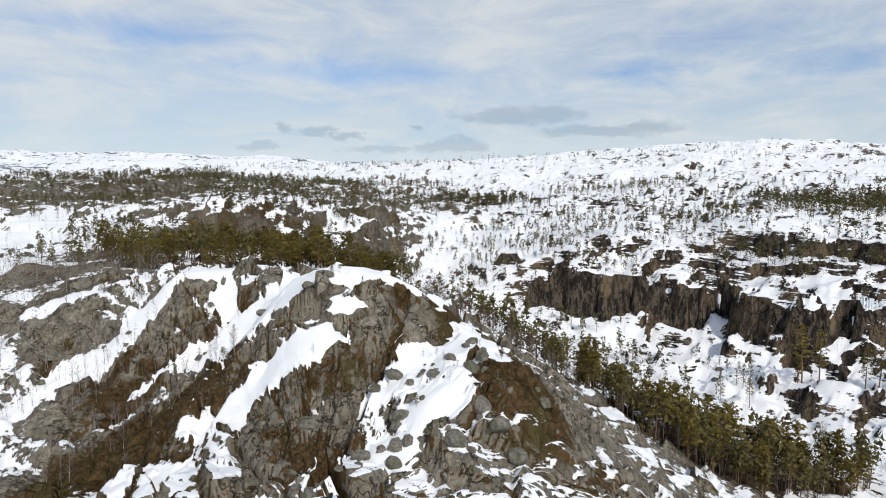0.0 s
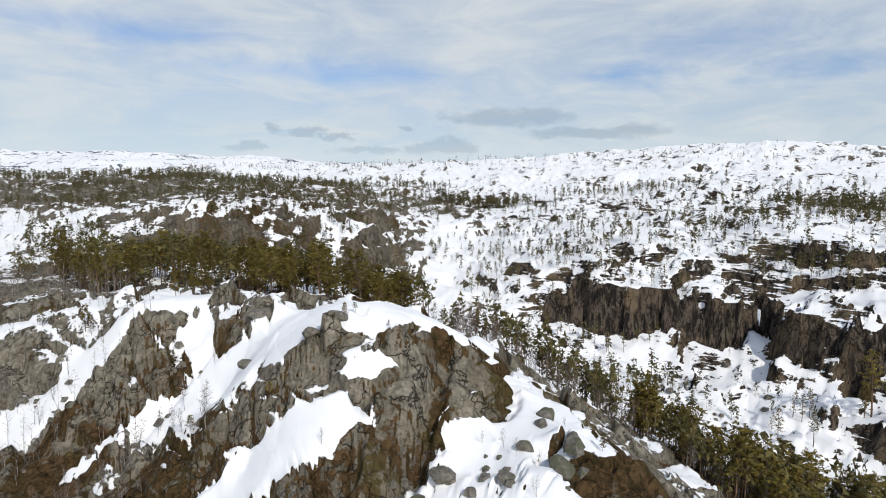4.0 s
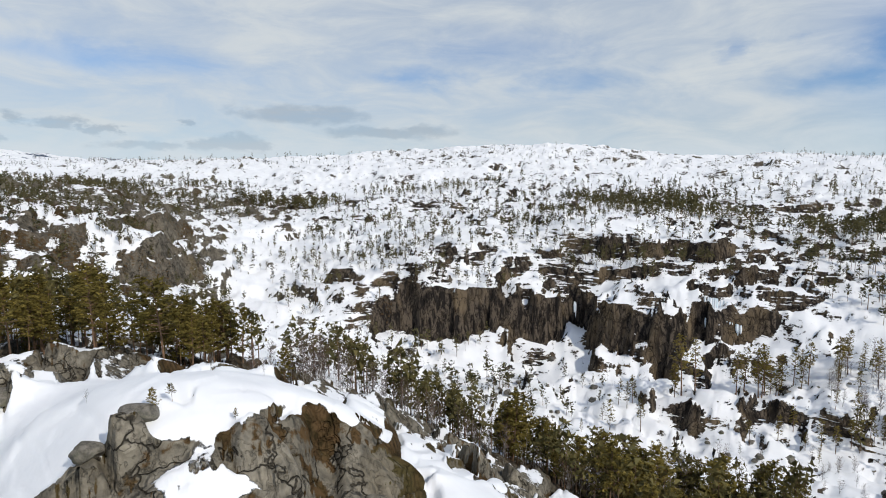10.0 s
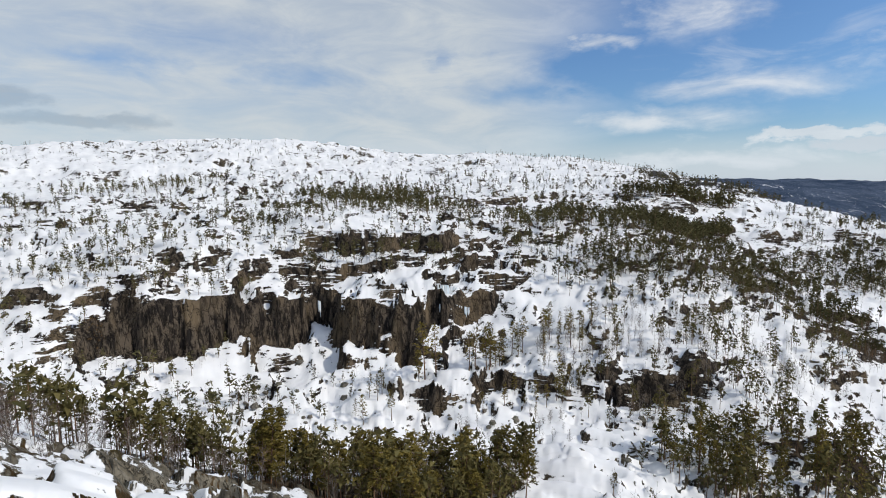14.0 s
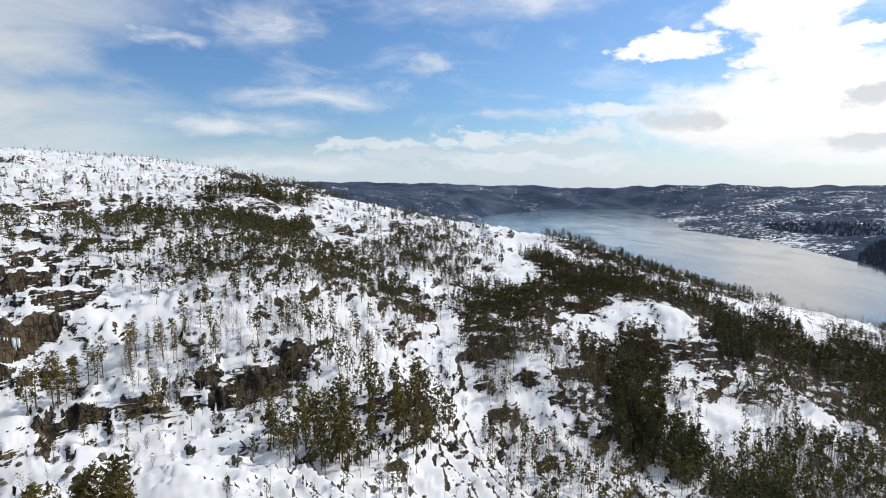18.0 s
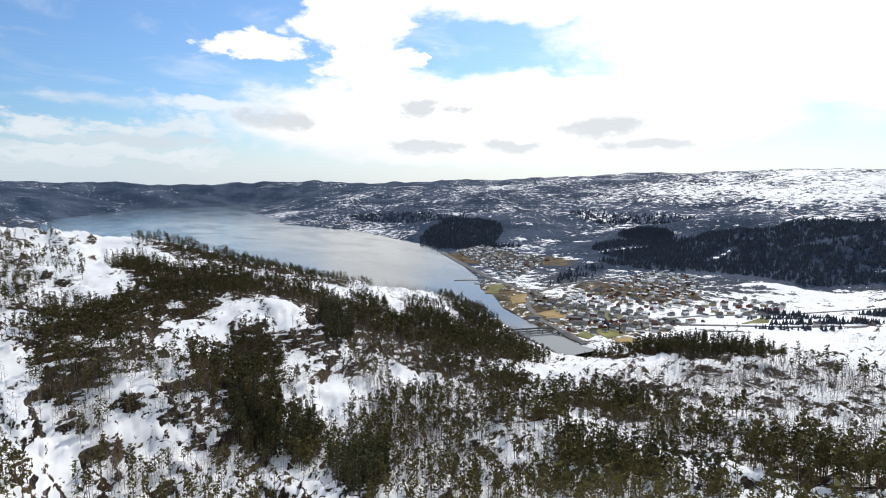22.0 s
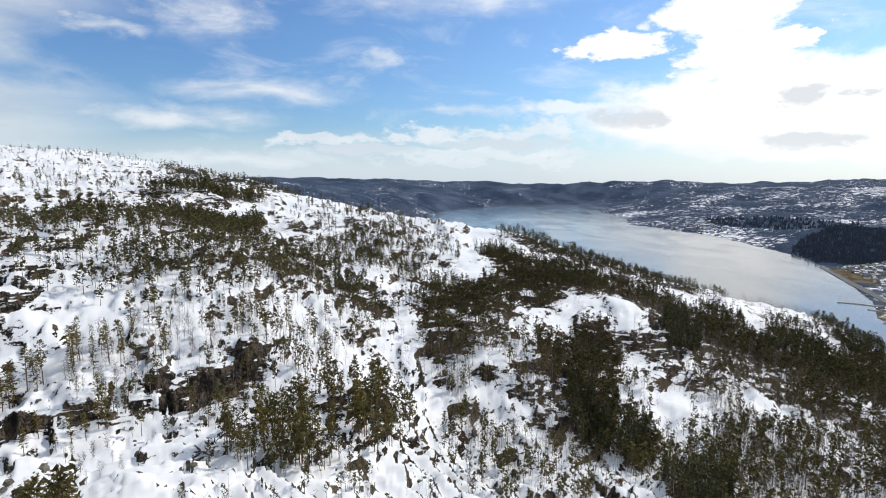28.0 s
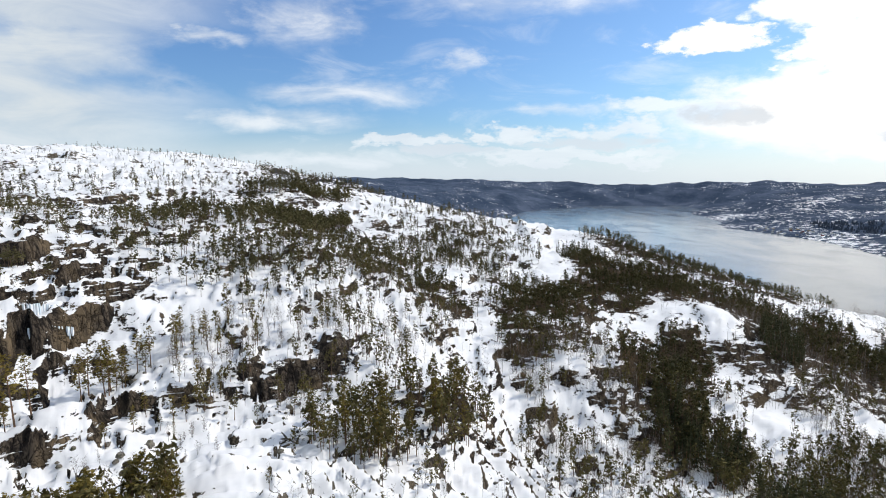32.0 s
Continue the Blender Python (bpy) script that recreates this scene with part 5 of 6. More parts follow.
woods("birch_woods", "bare grey-brown birch woods on snow", BIRCH_FAR, *stands(
    (164, 6.0, 185, 90, 46, 30, -35), (180, 6.5, 170, -185, 50, 30, 0), (114, 6.0, 70, -110, 60, 20, 5), (190, 4.5, -88, 104, 30, 16, -10), (49, 4.0, -110, 140, 50, 24, -10), (270, 7.0, 140, -95, 80, 40, -15), (122, 6.0, 100, 40, 50, 40, 0), (98, 6.0, 250, 20, 50, 40, 0),
    (1400, 7.5, 105, -245, 95, 55, 5), (700, 7.5, 120, -300, 80, 30, 5), (500, 7.0, 60, -170, 70, 26, 5), (450, 7.0, 220, -130, 60, 50, 0), (311, 6.2, 225, -5, 36, 30, 0), (516, 7.0, 180, -110, 70, 34, -20), (369, 7.0, 70, -170, 70, 20, 5),
    (606, 7.0, 300, -150, 80, 60, 0), (278, 5.6, 250, 90, 60, 40, -30), (122, 4.8, 190, 90, 40, 26, -30), (516, 7.0, 400, -300, 90, 70, -30), (164, 4.0, -120, 215, 110, 40, 10),
    (49, 3.0, 90, 190, 60, 18, -25), (73, 3.4, 20, 205, 40, 40, 0), (188, 4.8, 300, 120, 60, 50, 0), (155, 4.8, 480, 280, 90, 60, 0), (73, 5.0, 40, 135, 36, 14, 0),
    (328, 7.0, 520, -330, 50, 50, -40), (180, 7.0, 68, 110, 42, 15, -8), (320, 7.0, 218, -62, 60, 36, 0), (260, 5.0, 370, 60, 80, 50, -20), (220, 7.0, 185, -8, 40, 34, 0), (420, 7.5, 300, -180, 70, 60, 0), (160, 7.5, 150, -90, 40, 24, -30), (200, 7.0, 400, -100, 70, 40, -45), (160, 7.0, 225, 5, 30, 26, 0), (200, 7.0, 150, -70, 50, 26, 0), (139, 4.0, -65, 72, 26, 12, 10)), (BIRCH_BARK, TWIGS))


# ---- the valley: fields, roads, bridge, houses -----------------------------------
def plain(name, low, high, scale=0.3, rough=0.85):
    m, net = material(name)
    where = net.add("ShaderNodeNewGeometry")
    tint = net.add("ShaderNodeObjectInfo", out=5)
    spot = net.math("ADD", net.noise(where, scale, 5.0, 0.6), net.math("MULTIPLY", net.math("SUBTRACT", tint, 0.5), 0.35))
    finish(net, net.mix(net.ramp(spot, 0.3, 0.7), low, high), rough, net.noise(where, 3.0, 2.0), 0.3, 0.1)
    return m


ASPHALT = plain("road_asphalt", rgb(0.12, 0.115, 0.11), rgb(0.22, 0.21, 0.20), 0.08)
STRAW = plain("straw_grass", rgb(0.25, 0.16, 0.055), rgb(0.40, 0.28, 0.11), 0.06)
TURF = plain("winter_turf", rgb(0.10, 0.115, 0.05), rgb(0.19, 0.18, 0.08), 0.05)
LIME = plain("spring_grass", rgb(0.14, 0.14, 0.035), rgb(0.28, 0.25, 0.07), 0.06)
SHORE = plain("shore_reeds", rgb(0.11, 0.075, 0.04), rgb(0.25, 0.18, 0.10), 0.04)
YARD = plain("gravel_yard", rgb(0.16, 0.14, 0.125), rgb(0.30, 0.27, 0.25), 0.05)
STEEL = plain("bridge_steel", rgb(0.12, 0.12, 0.12), rgb(0.25, 0.25, 0.25), 0.4, 0.6)
CONCRETE = plain("concrete", rgb(0.25, 0.24, 0.23), rgb(0.40, 0.39, 0.37), 0.3)


def grid_mesh(name, px, py, lift, mat):
    """A sheet laid over the ground, with a skirt so that it has thickness."""
    n, k = px.shape
    z = np.maximum(ground_z(px, py).reshape(n, k), 0.2) + lift
    bm = bmesh.new()
    top = [[bm.verts.new((px[i, j], py[i, j], z[i, j])) for j in range(k)] for i in range(n)]
    for i in range(n - 1):
        for j in range(k - 1):
            bm.faces.new((top[i][j], top[i + 1][j], top[i + 1][j + 1], top[i][j + 1]))
    bmesh.ops.recalc_face_normals(bm, faces=bm.faces[:])
    if sum(f.normal.z for f in bm.faces) < 0:
        bmesh.ops.reverse_faces(bm, faces=bm.faces[:])
    rim = [e for e in bm.edges if e.is_boundary]
    made = bmesh.ops.extrude_edge_only(bm, edges=rim)
    for v in made["geom"]:
        if isinstance(v, bmesh.types.BMVert):
            v.co.z -= lift + 0.6
    mesh = bpy.data.meshes.new(name)
    bm.to_mesh(mesh)
    bm.free()
    mesh.materials.append(mat)
    return mesh


def field(name, label, corners, mat, lift=0.45):
    c = np.array(corners, float)
    u, v = np.meshgrid(np.linspace(0, 1, 13), np.linspace(0, 1, 13))
    bow = 0.06 * np.sin(math.pi * u) * np.sin(math.pi * v)
    u2, v2 = u + bow * np.sin(9 * v + c[0, 0]), v + bow * np.cos(7 * u + c[1, 1])
    p = ((1 - u2)[..., None] * (1 - v2)[..., None] * c[0] + u2[..., None] * (1 - v2)[..., None] * c[1]
         + u2[..., None] * v2[..., None] * c[2] + (1 - u2)[..., None] * v2[..., None] * c[3])
    wob = 5.0
    p[..., 0] += wob * fbm(p[..., 0].ravel(), p[..., 1].ravel(), 40, 2, 201).reshape(u.shape)
    p[..., 1] += wob * fbm(p[..., 0].ravel(), p[..., 1].ravel(), 40, 2, 202).reshape(u.shape)
    return tagged(new(name, grid_mesh(name, p[..., 0], p[..., 1], lift, mat)), label, "field", kind="structure")


def road(name, label, points, width, mat=None, lift=0.75):
    p = np.array(points, float)
    d = np.concatenate([[0], np.cumsum(np.hypot(*np.diff(p, axis=0).T))])
    t = np.linspace(0, d[-1], max(6, int(d[-1] / 18)))
    x, y = np.interp(t, d, p[:, 0]), np.interp(t, d, p[:, 1])
    for _ in range(3):
        x[1:-1], y[1:-1] = (x[:-2] + 2 * x[1:-1] + x[2:]) / 4, (y[:-2] + 2 * y[1:-1] + y[2:]) / 4
    nx, ny = np.gradient(y), -np.gradient(x)
    q = np.hypot(nx, ny)
    nx, ny = nx / q, ny / q
    side = np.array((-0.5, -0.17, 0.17, 0.5)) * width
    return tagged(new(name, grid_mesh(name, x[:, None] + nx[:, None] * side, y[:, None] + ny[:, None] * side, lift, mat or ASPHALT)), label, "road", kind="structure")


field("sports_field", "pale yellow winter sports field", ((558, -557), (555, -606), (522, -608), (516, -552)), STRAW, 0.6)
field("green_field", "dull green football field", ((520, -624), (512, -656), (456, -644), (460, -600)), TURF, 0.6)
field("spring_lawn", "bright yellow-green lawn", ((450, -545), (446, -575), (408, -570), (416, -536)), LIME, 0.6)
field("river_lawn", "yellow-green lawn beside the river", ((452, -516), (450, -536), (432, -532), (428, -512)), LIME, 0.6)
field("straw_field", "yellow straw field near the shore", ((667, -606), (668, -644), (616, -602), (624, -572)), STRAW, 0.6)
field("spit_lawn", "yellow-green grass on the spit", ((724, -598), (770, -655), (745, -668), (700, -608)), LIME, 0.55)
field("corner_field", "yellow grass between the houses", ((412, -538), (398, -562), (376, -548), (384, -530)), STRAW, 0.6)
field("meadow_edge", "green strip of winter wheat in the snow", ((335, -698), (334, -750), (322, -752), (310, -716)), LIME, 0.6)
road("shore_road", "grey main road along the lake and through the town", ((1194, -853), (984, -764), (827, -697), (717, -668), (664, -656), (618, -649), (555, -648), (500, -650), (429, -650), (379, -655)), 11)
road("river_road", "narrow grey road beside the river", ((664, -656), (611, -589), (565, -556), (493, -516), (458, -509), (419, -497)), 8)
road("hill_road", "side road up to the houses", ((664, -656), (679, -760), (672, -855), (648, -979)), 7)
road("valley_road", "winding farm road between snowy fields", ((379, -655), (320, -690), (270, -690), (200, -720), (165, -690), (150, -640), (130, -590), (100, -545)), 7)
road("farm_road", "narrow road across the snowy meadows", ((429, -650), (400, -730), (330, -800), (260, -860), (180, -880)), 6)


def box(bm, x0, x1, y0, y1, z0, z1):
    v = [bm.verts.new((x, y, z)) for z in (z0, z1) for x, y in ((x0, y0), (x1, y0), (x1, y1), (x0, y1))]
    for f in ((3, 2, 1, 0), (4, 5, 6, 7), (0, 1, 5, 4), (1, 2, 6, 5), (2, 3, 7, 6), (3, 0, 4, 7)):
        bm.faces.new([v[k] for k in f])


def finish_mesh(name, bm, mat):
    mesh = bpy.data.meshes.new(name)
    bm.to_mesh(mesh)
    bm.free()
    mesh.materials.append(mat)
    return mesh


def wall_mesh(w, d, h, rise, mat):
    bm = bmesh.new()
    v = [bm.verts.new(p) for p in ((-w, -d, -1.5), (w, -d, -1.5), (w, d, -1.5), (-w, d, -1.5), (-w, -d, h), (w, -d, h), (w, d, h), (-w, d, h), (-w, 0, h + rise), (w, 0, h + rise))]
    for f in ((0, 1, 5, 4), (2, 3, 7, 6), (1, 2, 6, 9, 5), (3, 0, 4, 8, 7), (3, 2, 1, 0)):
        bm.faces.new([v[k] for k in f])
    return finish_mesh("wall", bm, mat)


def roof_mesh(w, d, h, rise, mat):
    bm = bmesh.new()
    e, t = 0.5, 0.28
    slope = rise / d
    for s in (-1, 1):
        y = s * (d + e)
        low = h - e * slope
        pts = ((-w - e, y, low), (w + e, y, low), (w + e, 0, h + rise), (-w - e, 0, h + rise))
        a = [bm.verts.new(p) for p in pts]
        b = [bm.verts.new((p[0], p[1], p[2] + t)) for p in pts]
        for f in ((a[0], a[1], a[2], a[3]), (b[3], b[2], b[1], b[0]), (a[0], b[0], b[1], a[1]), (a[1], b[1], b[2], a[2]), (a[3], b[3], b[0], a[0])):
            bm.faces.new(f)
    bmesh.ops.recalc_face_normals(bm, faces=bm.faces[:])
    return finish_mesh("roof", bm, mat)


def chimney_mesh(h, mat):
    bm = bmesh.new()
    box(bm, 1.2, 1.9, -0.4, 0.3, h - 1, h + 1.1)
    return finish_mesh("chimney", bm, mat)


PAINTS = {
    "white": plain("white_boards", rgb(0.62, 0.61, 0.58), rgb(0.76, 0.75, 0.72), 0.5),
    "red": plain("red_boards", rgb(0.13, 0.035, 0.028), rgb(0.19, 0.06, 0.045), 0.5),
    "grey": plain("grey_boards", rgb(0.20, 0.20, 0.20), rgb(0.32, 0.32, 0.31), 0.5),
    "ochre": plain("ochre_boards", rgb(0.30, 0.24, 0.14), rgb(0.40, 0.33, 0.21), 0.5),
    "brown": plain("brown_boards", rgb(0.07, 0.045, 0.03), rgb(0.13, 0.085, 0.06), 0.5),
}
TILES = plain("dark_roof", rgb(0.045, 0.045, 0.05), rgb(0.10, 0.10, 0.105), 0.5)
SNOWY_ROOF = plain("snowy_roof", rgb(0.55, 0.56, 0.58), rgb(0.82, 0.83, 0.85), 0.4)
CLAY = plain("clay_roof", rgb(0.14, 0.07, 0.05), rgb(0.22, 0.12, 0.09), 0.5)


def house_model(colour, w, d, h, rise, roof, roof_word):
    ob = new("house")
    part("wall", wall_mesh(w, d, h, rise, PAINTS[colour]), ob)
    part("roof", roof_mesh(w, d, h, rise, roof), ob)
    part("chimney", chimney_mesh(h + rise, CONCRETE), ob)
    return tagged(ob, "%s wooden house with a %s gabled roof" % (colour, roof_word), "house", "houses of the town")


HOUSES = [house_model(*a) for a in (
    ("white", 6.0, 4.2, 4.8, 2.6, TILES, "dark tiled"), ("white", 7.0, 4.5, 4.4, 2.4, SNOWY_ROOF, "snow-covered"), ("red", 6.0, 4.0, 4.2, 2.6, TILES, "dark tiled"),
    ("grey", 6.5, 4.6, 5.0, 2.2, TILES, "dark tiled"), ("ochre", 6.0, 4.2, 4.6, 2.6, CLAY, "red clay"), ("brown", 6.5, 4.4, 4.0, 2.2, SNOWY_ROOF, "snow-covered"), ("white", 8.0, 4.4, 5.2, 2.5, CLAY, "red clay"))]
TOWN = np.random.default_rng(33)
FIRST = set()


def on_floor(x, y):
    return float(ground_z(np.array([x]), np.array([y]))[0])


def put_house(ob, x, y, turn, s=1.0):
    m = pose(x, y, max(on_floor(x, y), 0.6) + 0.3, 0, 0, turn)
    if ob.name in FIRST:
        ob = copy_thing(ob, m)
    else:
        FIRST.add(ob.name)
        ob.matrix_basis = m
    ob.scale = (s * 0.6, s * 0.6, s * 0.6)
    return ob


def settle_houses(count, corners, gap, turn):
    """Loose rows of houses inside a four-cornered quarter."""
    c = np.array(corners, float)
    spots, tries = [], 0
    while len(spots) < count and tries < 6000:
        tries += 1
        u, v = TOWN.uniform(), TOWN.uniform()
        p = (1 - u) * (1 - v) * c[0] + u * (1 - v) * c[1] + u * v * c[2] + (1 - u) * v * c[3]
        if all((p[0] - q[0]) ** 2 + (p[1] - q[1]) ** 2 > gap * gap for q in spots):
            spots.append(p)
    return [(p[0], p[1], turn + TOWN.normal() * 12 + 90 * int(TOWN.integers(2))) for p in spots]


for x, y, a in settle_houses(150, ((620, -675), (450, -668), (470, -880), (630, -920)), 12, 20) + settle_houses(40, ((470, -520), (395, -575), (375, -690), (440, -600)), 16, 35) + settle_houses(22, ((620, -590), (560, -620), (600, -645), (660, -650)), 18, 40):
    put_house(HOUSES[int(TOWN.integers(len(HOUSES)))], x, y, a, float(TOWN.uniform(0.8, 1.15)))
for x, y, a in ((217, -744, 10), (205, -730, 80), (230, -760, 30), (120, -623, 20), (132, -630, 100), (75, -590, 60), (84, -560, 10), (95, -535, 40), (253, -711, 30), (337, -808, 20), (150, -660, 15)):
    put_house(HOUSES[int(TOWN.integers(len(HOUSES)))], x, y, a)


def hall_model(colour, w, d, h):
    ob = new("warehouse")
    bm = bmesh.new()
    box(bm, -w, w, -d, d, -1.5, h)
    part("wall", finish_mesh("wall", bm, PAINTS[colour]), ob)
    bm = bmesh.new()
    box(bm, -w - 0.3, w + 0.3, -d - 0.3, d + 0.3, h + 0.01, h + 0.5)
    part("roof", finish_mesh("roof", bm, TILES), ob)
    return tagged(ob, "long low %s warehouse with a flat dark roof" % colour, "warehouse", "warehouses of the town")


HALLS = [hall_model("grey", 16, 9, 6), hall_model("white", 12, 8, 5), hall_model("brown", 14, 7, 5)]
for k, (x, y, a) in enumerate(((590, -620, 30), (560, -632, 25), (500, -575, 40), (480, -560, 35), (512, -545, 30), (470, -590, 30), (430, -600, 20), (440, -620, 20), (615, -620, 35), (540, -535, 40), (452, -655, 10), (410, -660, 15))):
    put_house(HALLS[k % 3], x, y, a, float(TOWN.uniform(0.75, 1.1)))


def hut_model():
    ob = new("boathouse")
    part("wall", wall_mesh(4.0, 2.6, 3.0, 1.8, PAINTS["brown"]), ob)
    part("roof", roof_mesh(4.0, 2.6, 3.0, 1.8, TILES), ob)
    return tagged(ob, "small dark wooden boathouse at the river's edge", "boathouse", "boathouses by the river")


HUT = hut_model()
for k in range(14):
    f = k / 13
    put_house(HUT, 474 - 80 * f + TOWN.normal() * 2, -452 + 20 * f + TOWN.normal() * 2, 110 + TOWN.normal() * 8)


def far_houses():
    """The houses too far to pick apart, one mesh."""
    vs, fs, ms = [], [], []
    spots = settle_houses(300, ((1171, -880), (790, -735), (900, -955), (1214, -1010)), 11, 25) + settle_houses(120, ((650, -905), (500, -880), (560, -1000), (660, -990)), 12, 20) + settle_houses(90, ((590, -600), (420, -560), (400, -650), (600, -690)), 12, 20) + settle_houses(50, ((430, -690), (330, -760), (360, -900), (440, -880)), 16, 0) + settle_houses(30, ((2250, -880), (1900, -1000), (1950, -1080), (2350, -960)), 20, 0)
    floor = ground_z([p[0] for p in spots], [p[1] for p in spots])
    for (x, y, a), level in zip(spots, floor):
        w, d, h, r = TOWN.uniform(3.4, 5), TOWN.uniform(2.6, 3.4), TOWN.uniform(2.8, 4.0), TOWN.uniform(1.3, 2.0)
        z, q, n = max(float(level), 0.6), radians(a), len(vs)
        for px, py, pz in ((-w, -d, -2), (w, -d, -2), (w, d, -2), (-w, d, -2), (-w, -d, h), (w, -d, h), (w, d, h), (-w, d, h), (-w, 0, h + r), (w, 0, h + r)):
            vs.append((x + px * math.cos(q) - py * math.sin(q), y + px * math.sin(q) + py * math.cos(q), z + pz))
        paint, top = int(TOWN.choice([0, 0, 0, 0, 1, 2, 2, 2, 2, 3])), int(TOWN.choice([4, 4, 5]))
        for f, m in (((0, 1, 5, 4), paint), ((2, 3, 7, 6), paint), ((1, 2, 6, 9, 5), paint), ((3, 0, 4, 8, 7), paint), ((4, 5, 9, 8), top), ((6, 7, 8, 9), top)):
            fs.append([n + i for i in f])
            ms.append(m)
    me = bpy.data.meshes.new("far_houses")
    me.from_pydata(vs, [], fs)
    me.polygons.foreach_set("material_index", np.array(ms, np.int32))
    for m in (PAINTS["white"], PAINTS["red"], PAINTS["grey"], PAINTS["ochre"], TILES, SNOWY_ROOF):
        me.materials.append(m)
    me.update()
    return tagged(new("far_houses", me), "distant wooden houses on the slopes above the lake", "houses", kind="stuff")


far_houses()


def bridge(ax, ay, bx, by, z, width, label):
    ob = new("bridge")
    length, turn = math.hypot(bx - ax, by - ay), math.atan2(by - ay, bx - ax)
    ob.matrix_basis = Matrix.Translation((ax, ay, 0)) @ Matrix.Rotation(turn, 4, "Z")
    bm = bmesh.new()
    box(bm, -4, length + 4, -width / 2, width / 2, z - 0.4, z)
    part("deck", finish_mesh("deck", bm, ASPHALT), ob)
    for s in (-1, 1):
        bm = bmesh.new()
        box(bm, -4, length + 4, s * width / 2 - 0.12, s * width / 2 + 0.12, z + 0.003, z + 0.8)
        part("parapet", finish_mesh("parapet", bm, STEEL), ob)
    for k in (0.25, 0.5, 0.75):
        bm = bmesh.new()
        box(bm, length * k - 0.6, length * k + 0.6, -width * 0.4, width * 0.4, -4, z - 0.403)
        part("pier", finish_mesh("pier", bm, CONCRETE), ob)
    return tagged(ob, label, "bridge", "bridges over the river")


bridge(516, -452, 490, -514, 3.0, 3.4, "grey road bridge across the narrow river")
bridge(506, -448, 480, -510, 3.0, 2.2, "narrow footbridge beside the road bridge")


def jetty(points, width):
    ob = new("jetty")
    for (ax, ay), (bx, by) in zip(points[:-1], points[1:]):
        bm = bmesh.new()
        box(bm, 0, math.hypot(bx - ax, by - ay), -width / 2, width / 2, -2.5, 1.1)
        seg = part("breakwater", finish_mesh("breakwater", bm, CONCRETE), ob)
        seg.matrix_basis = Matrix.Translation((ax, ay, 0)) @ Matrix.Rotation(math.atan2(by - ay, bx - ax), 4, "Z")
    return tagged(ob, "low stone jetty reaching into the lake", "jetty")


jetty(((800, -690), (836, -655), (850, -630)), 4)
jetty(((770, -660), (800, -640)), 4)


def cone_models():
    out = []
    for k in range(3):
        wood, leaf = Soup(), Soup()
        wood.tube([(0, 0, -1), (0, 0, 3)], [0.3, 0.2], 3)
        rng = np.random.default_rng(300 + k)
        for base, tip, r in ((0.5, 8.0, 4.0), (4.0, 12.0, 2.2)):
            a = rng.uniform(0, 6.28)
            ring = [(r * math.cos(a + 6.2832 * j / 5) * rng.uniform(0.7, 1.2), r * math.sin(a + 6.2832 * j / 5) * rng.uniform(0.7, 1.2), base + rng.uniform(-0.8, 0.8)) for j in range(5)]
            for j in range(5):
                leaf.tri(ring[j], ring[(j + 1) % 5], (rng.normal() * 0.2, rng.normal() * 0.2, tip))
        out.append((12.0, wood, leaf))
    return out


CONES = cone_models()
# far plantations, haze painted into their needle colour
woods("far_spruce_forest", "dark spruce plantations on the far slopes, coloured with blue haze", CONES, *stands(
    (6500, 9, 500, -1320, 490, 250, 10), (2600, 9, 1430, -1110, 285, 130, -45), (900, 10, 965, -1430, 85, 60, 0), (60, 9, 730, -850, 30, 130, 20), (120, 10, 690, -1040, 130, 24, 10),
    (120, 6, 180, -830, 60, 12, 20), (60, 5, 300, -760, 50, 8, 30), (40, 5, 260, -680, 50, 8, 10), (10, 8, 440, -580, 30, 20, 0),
    (250, 12, 60, -960, 160, 60, 0), (140, 10, 60, -640, 60, 16, 30), (110, 7, 180, -800, 66, 10, -10), (90, 7, 250, -725, 56, 7, 20), (60, 7, 330, -795, 42, 8, -20), (70, 8, 60, -560, 56, 10, -20), (400, 12, 2000, -1250, 320, 130, 15), (300, 12, 1250, -1750, 260, 120, 0), (150, 11, 1250, -1000, 160, 40, 30)), (PINE_BARK, HAZED_SPRUCE))
woods("shore_thicket", "bare brown thicket along the river bank and between the houses", BIRCH_FAR, *stands(
    (90, 5, 600, -570, 110, 20, -20), (110, 5, 480, -640, 120, 50, 0), (160, 5, 560, -790, 110, 110, 0), (80, 5, 300, -700, 90, 50, 0), (150, 5, 330, -800, 110, 40, -10), (120, 5, 220, -750, 90, 24, 10), (90, 5, 150, -620, 60, 40, 0), (200, 7, 740, -850, 40, 160, 20), (220, 7, 690, -1040, 140, 30, 10), (150, 5, 1000, -880, 200, 60, 25), (160, 6, 490, -440, 110, 10, -27)), (BIRCH_BARK, TWIGS))


# ---- boulders, shrubs, ice -----------------------------------------------------
def stone_material():
    m, net = material("boulder_stone")
    where = net.add("ShaderNodeNewGeometry")
    fine, broad = net.noise(where, 2.2, 6.0, 0.65), net.noise(where, 0.35, 4.0)
    colour = net.mix(net.ramp(fine, 0.3, 0.7), rgb(0.075, 0.068, 0.056), rgb(0.22, 0.20, 0.165))
    colour = net.mix(net.ramp(broad, 0.5, 0.65, 0.0, 0.7), colour, rgb(0.075, 0.08, 0.04))
    finish(net, colour, 0.9, fine, 0.7, 0.2)
    return m


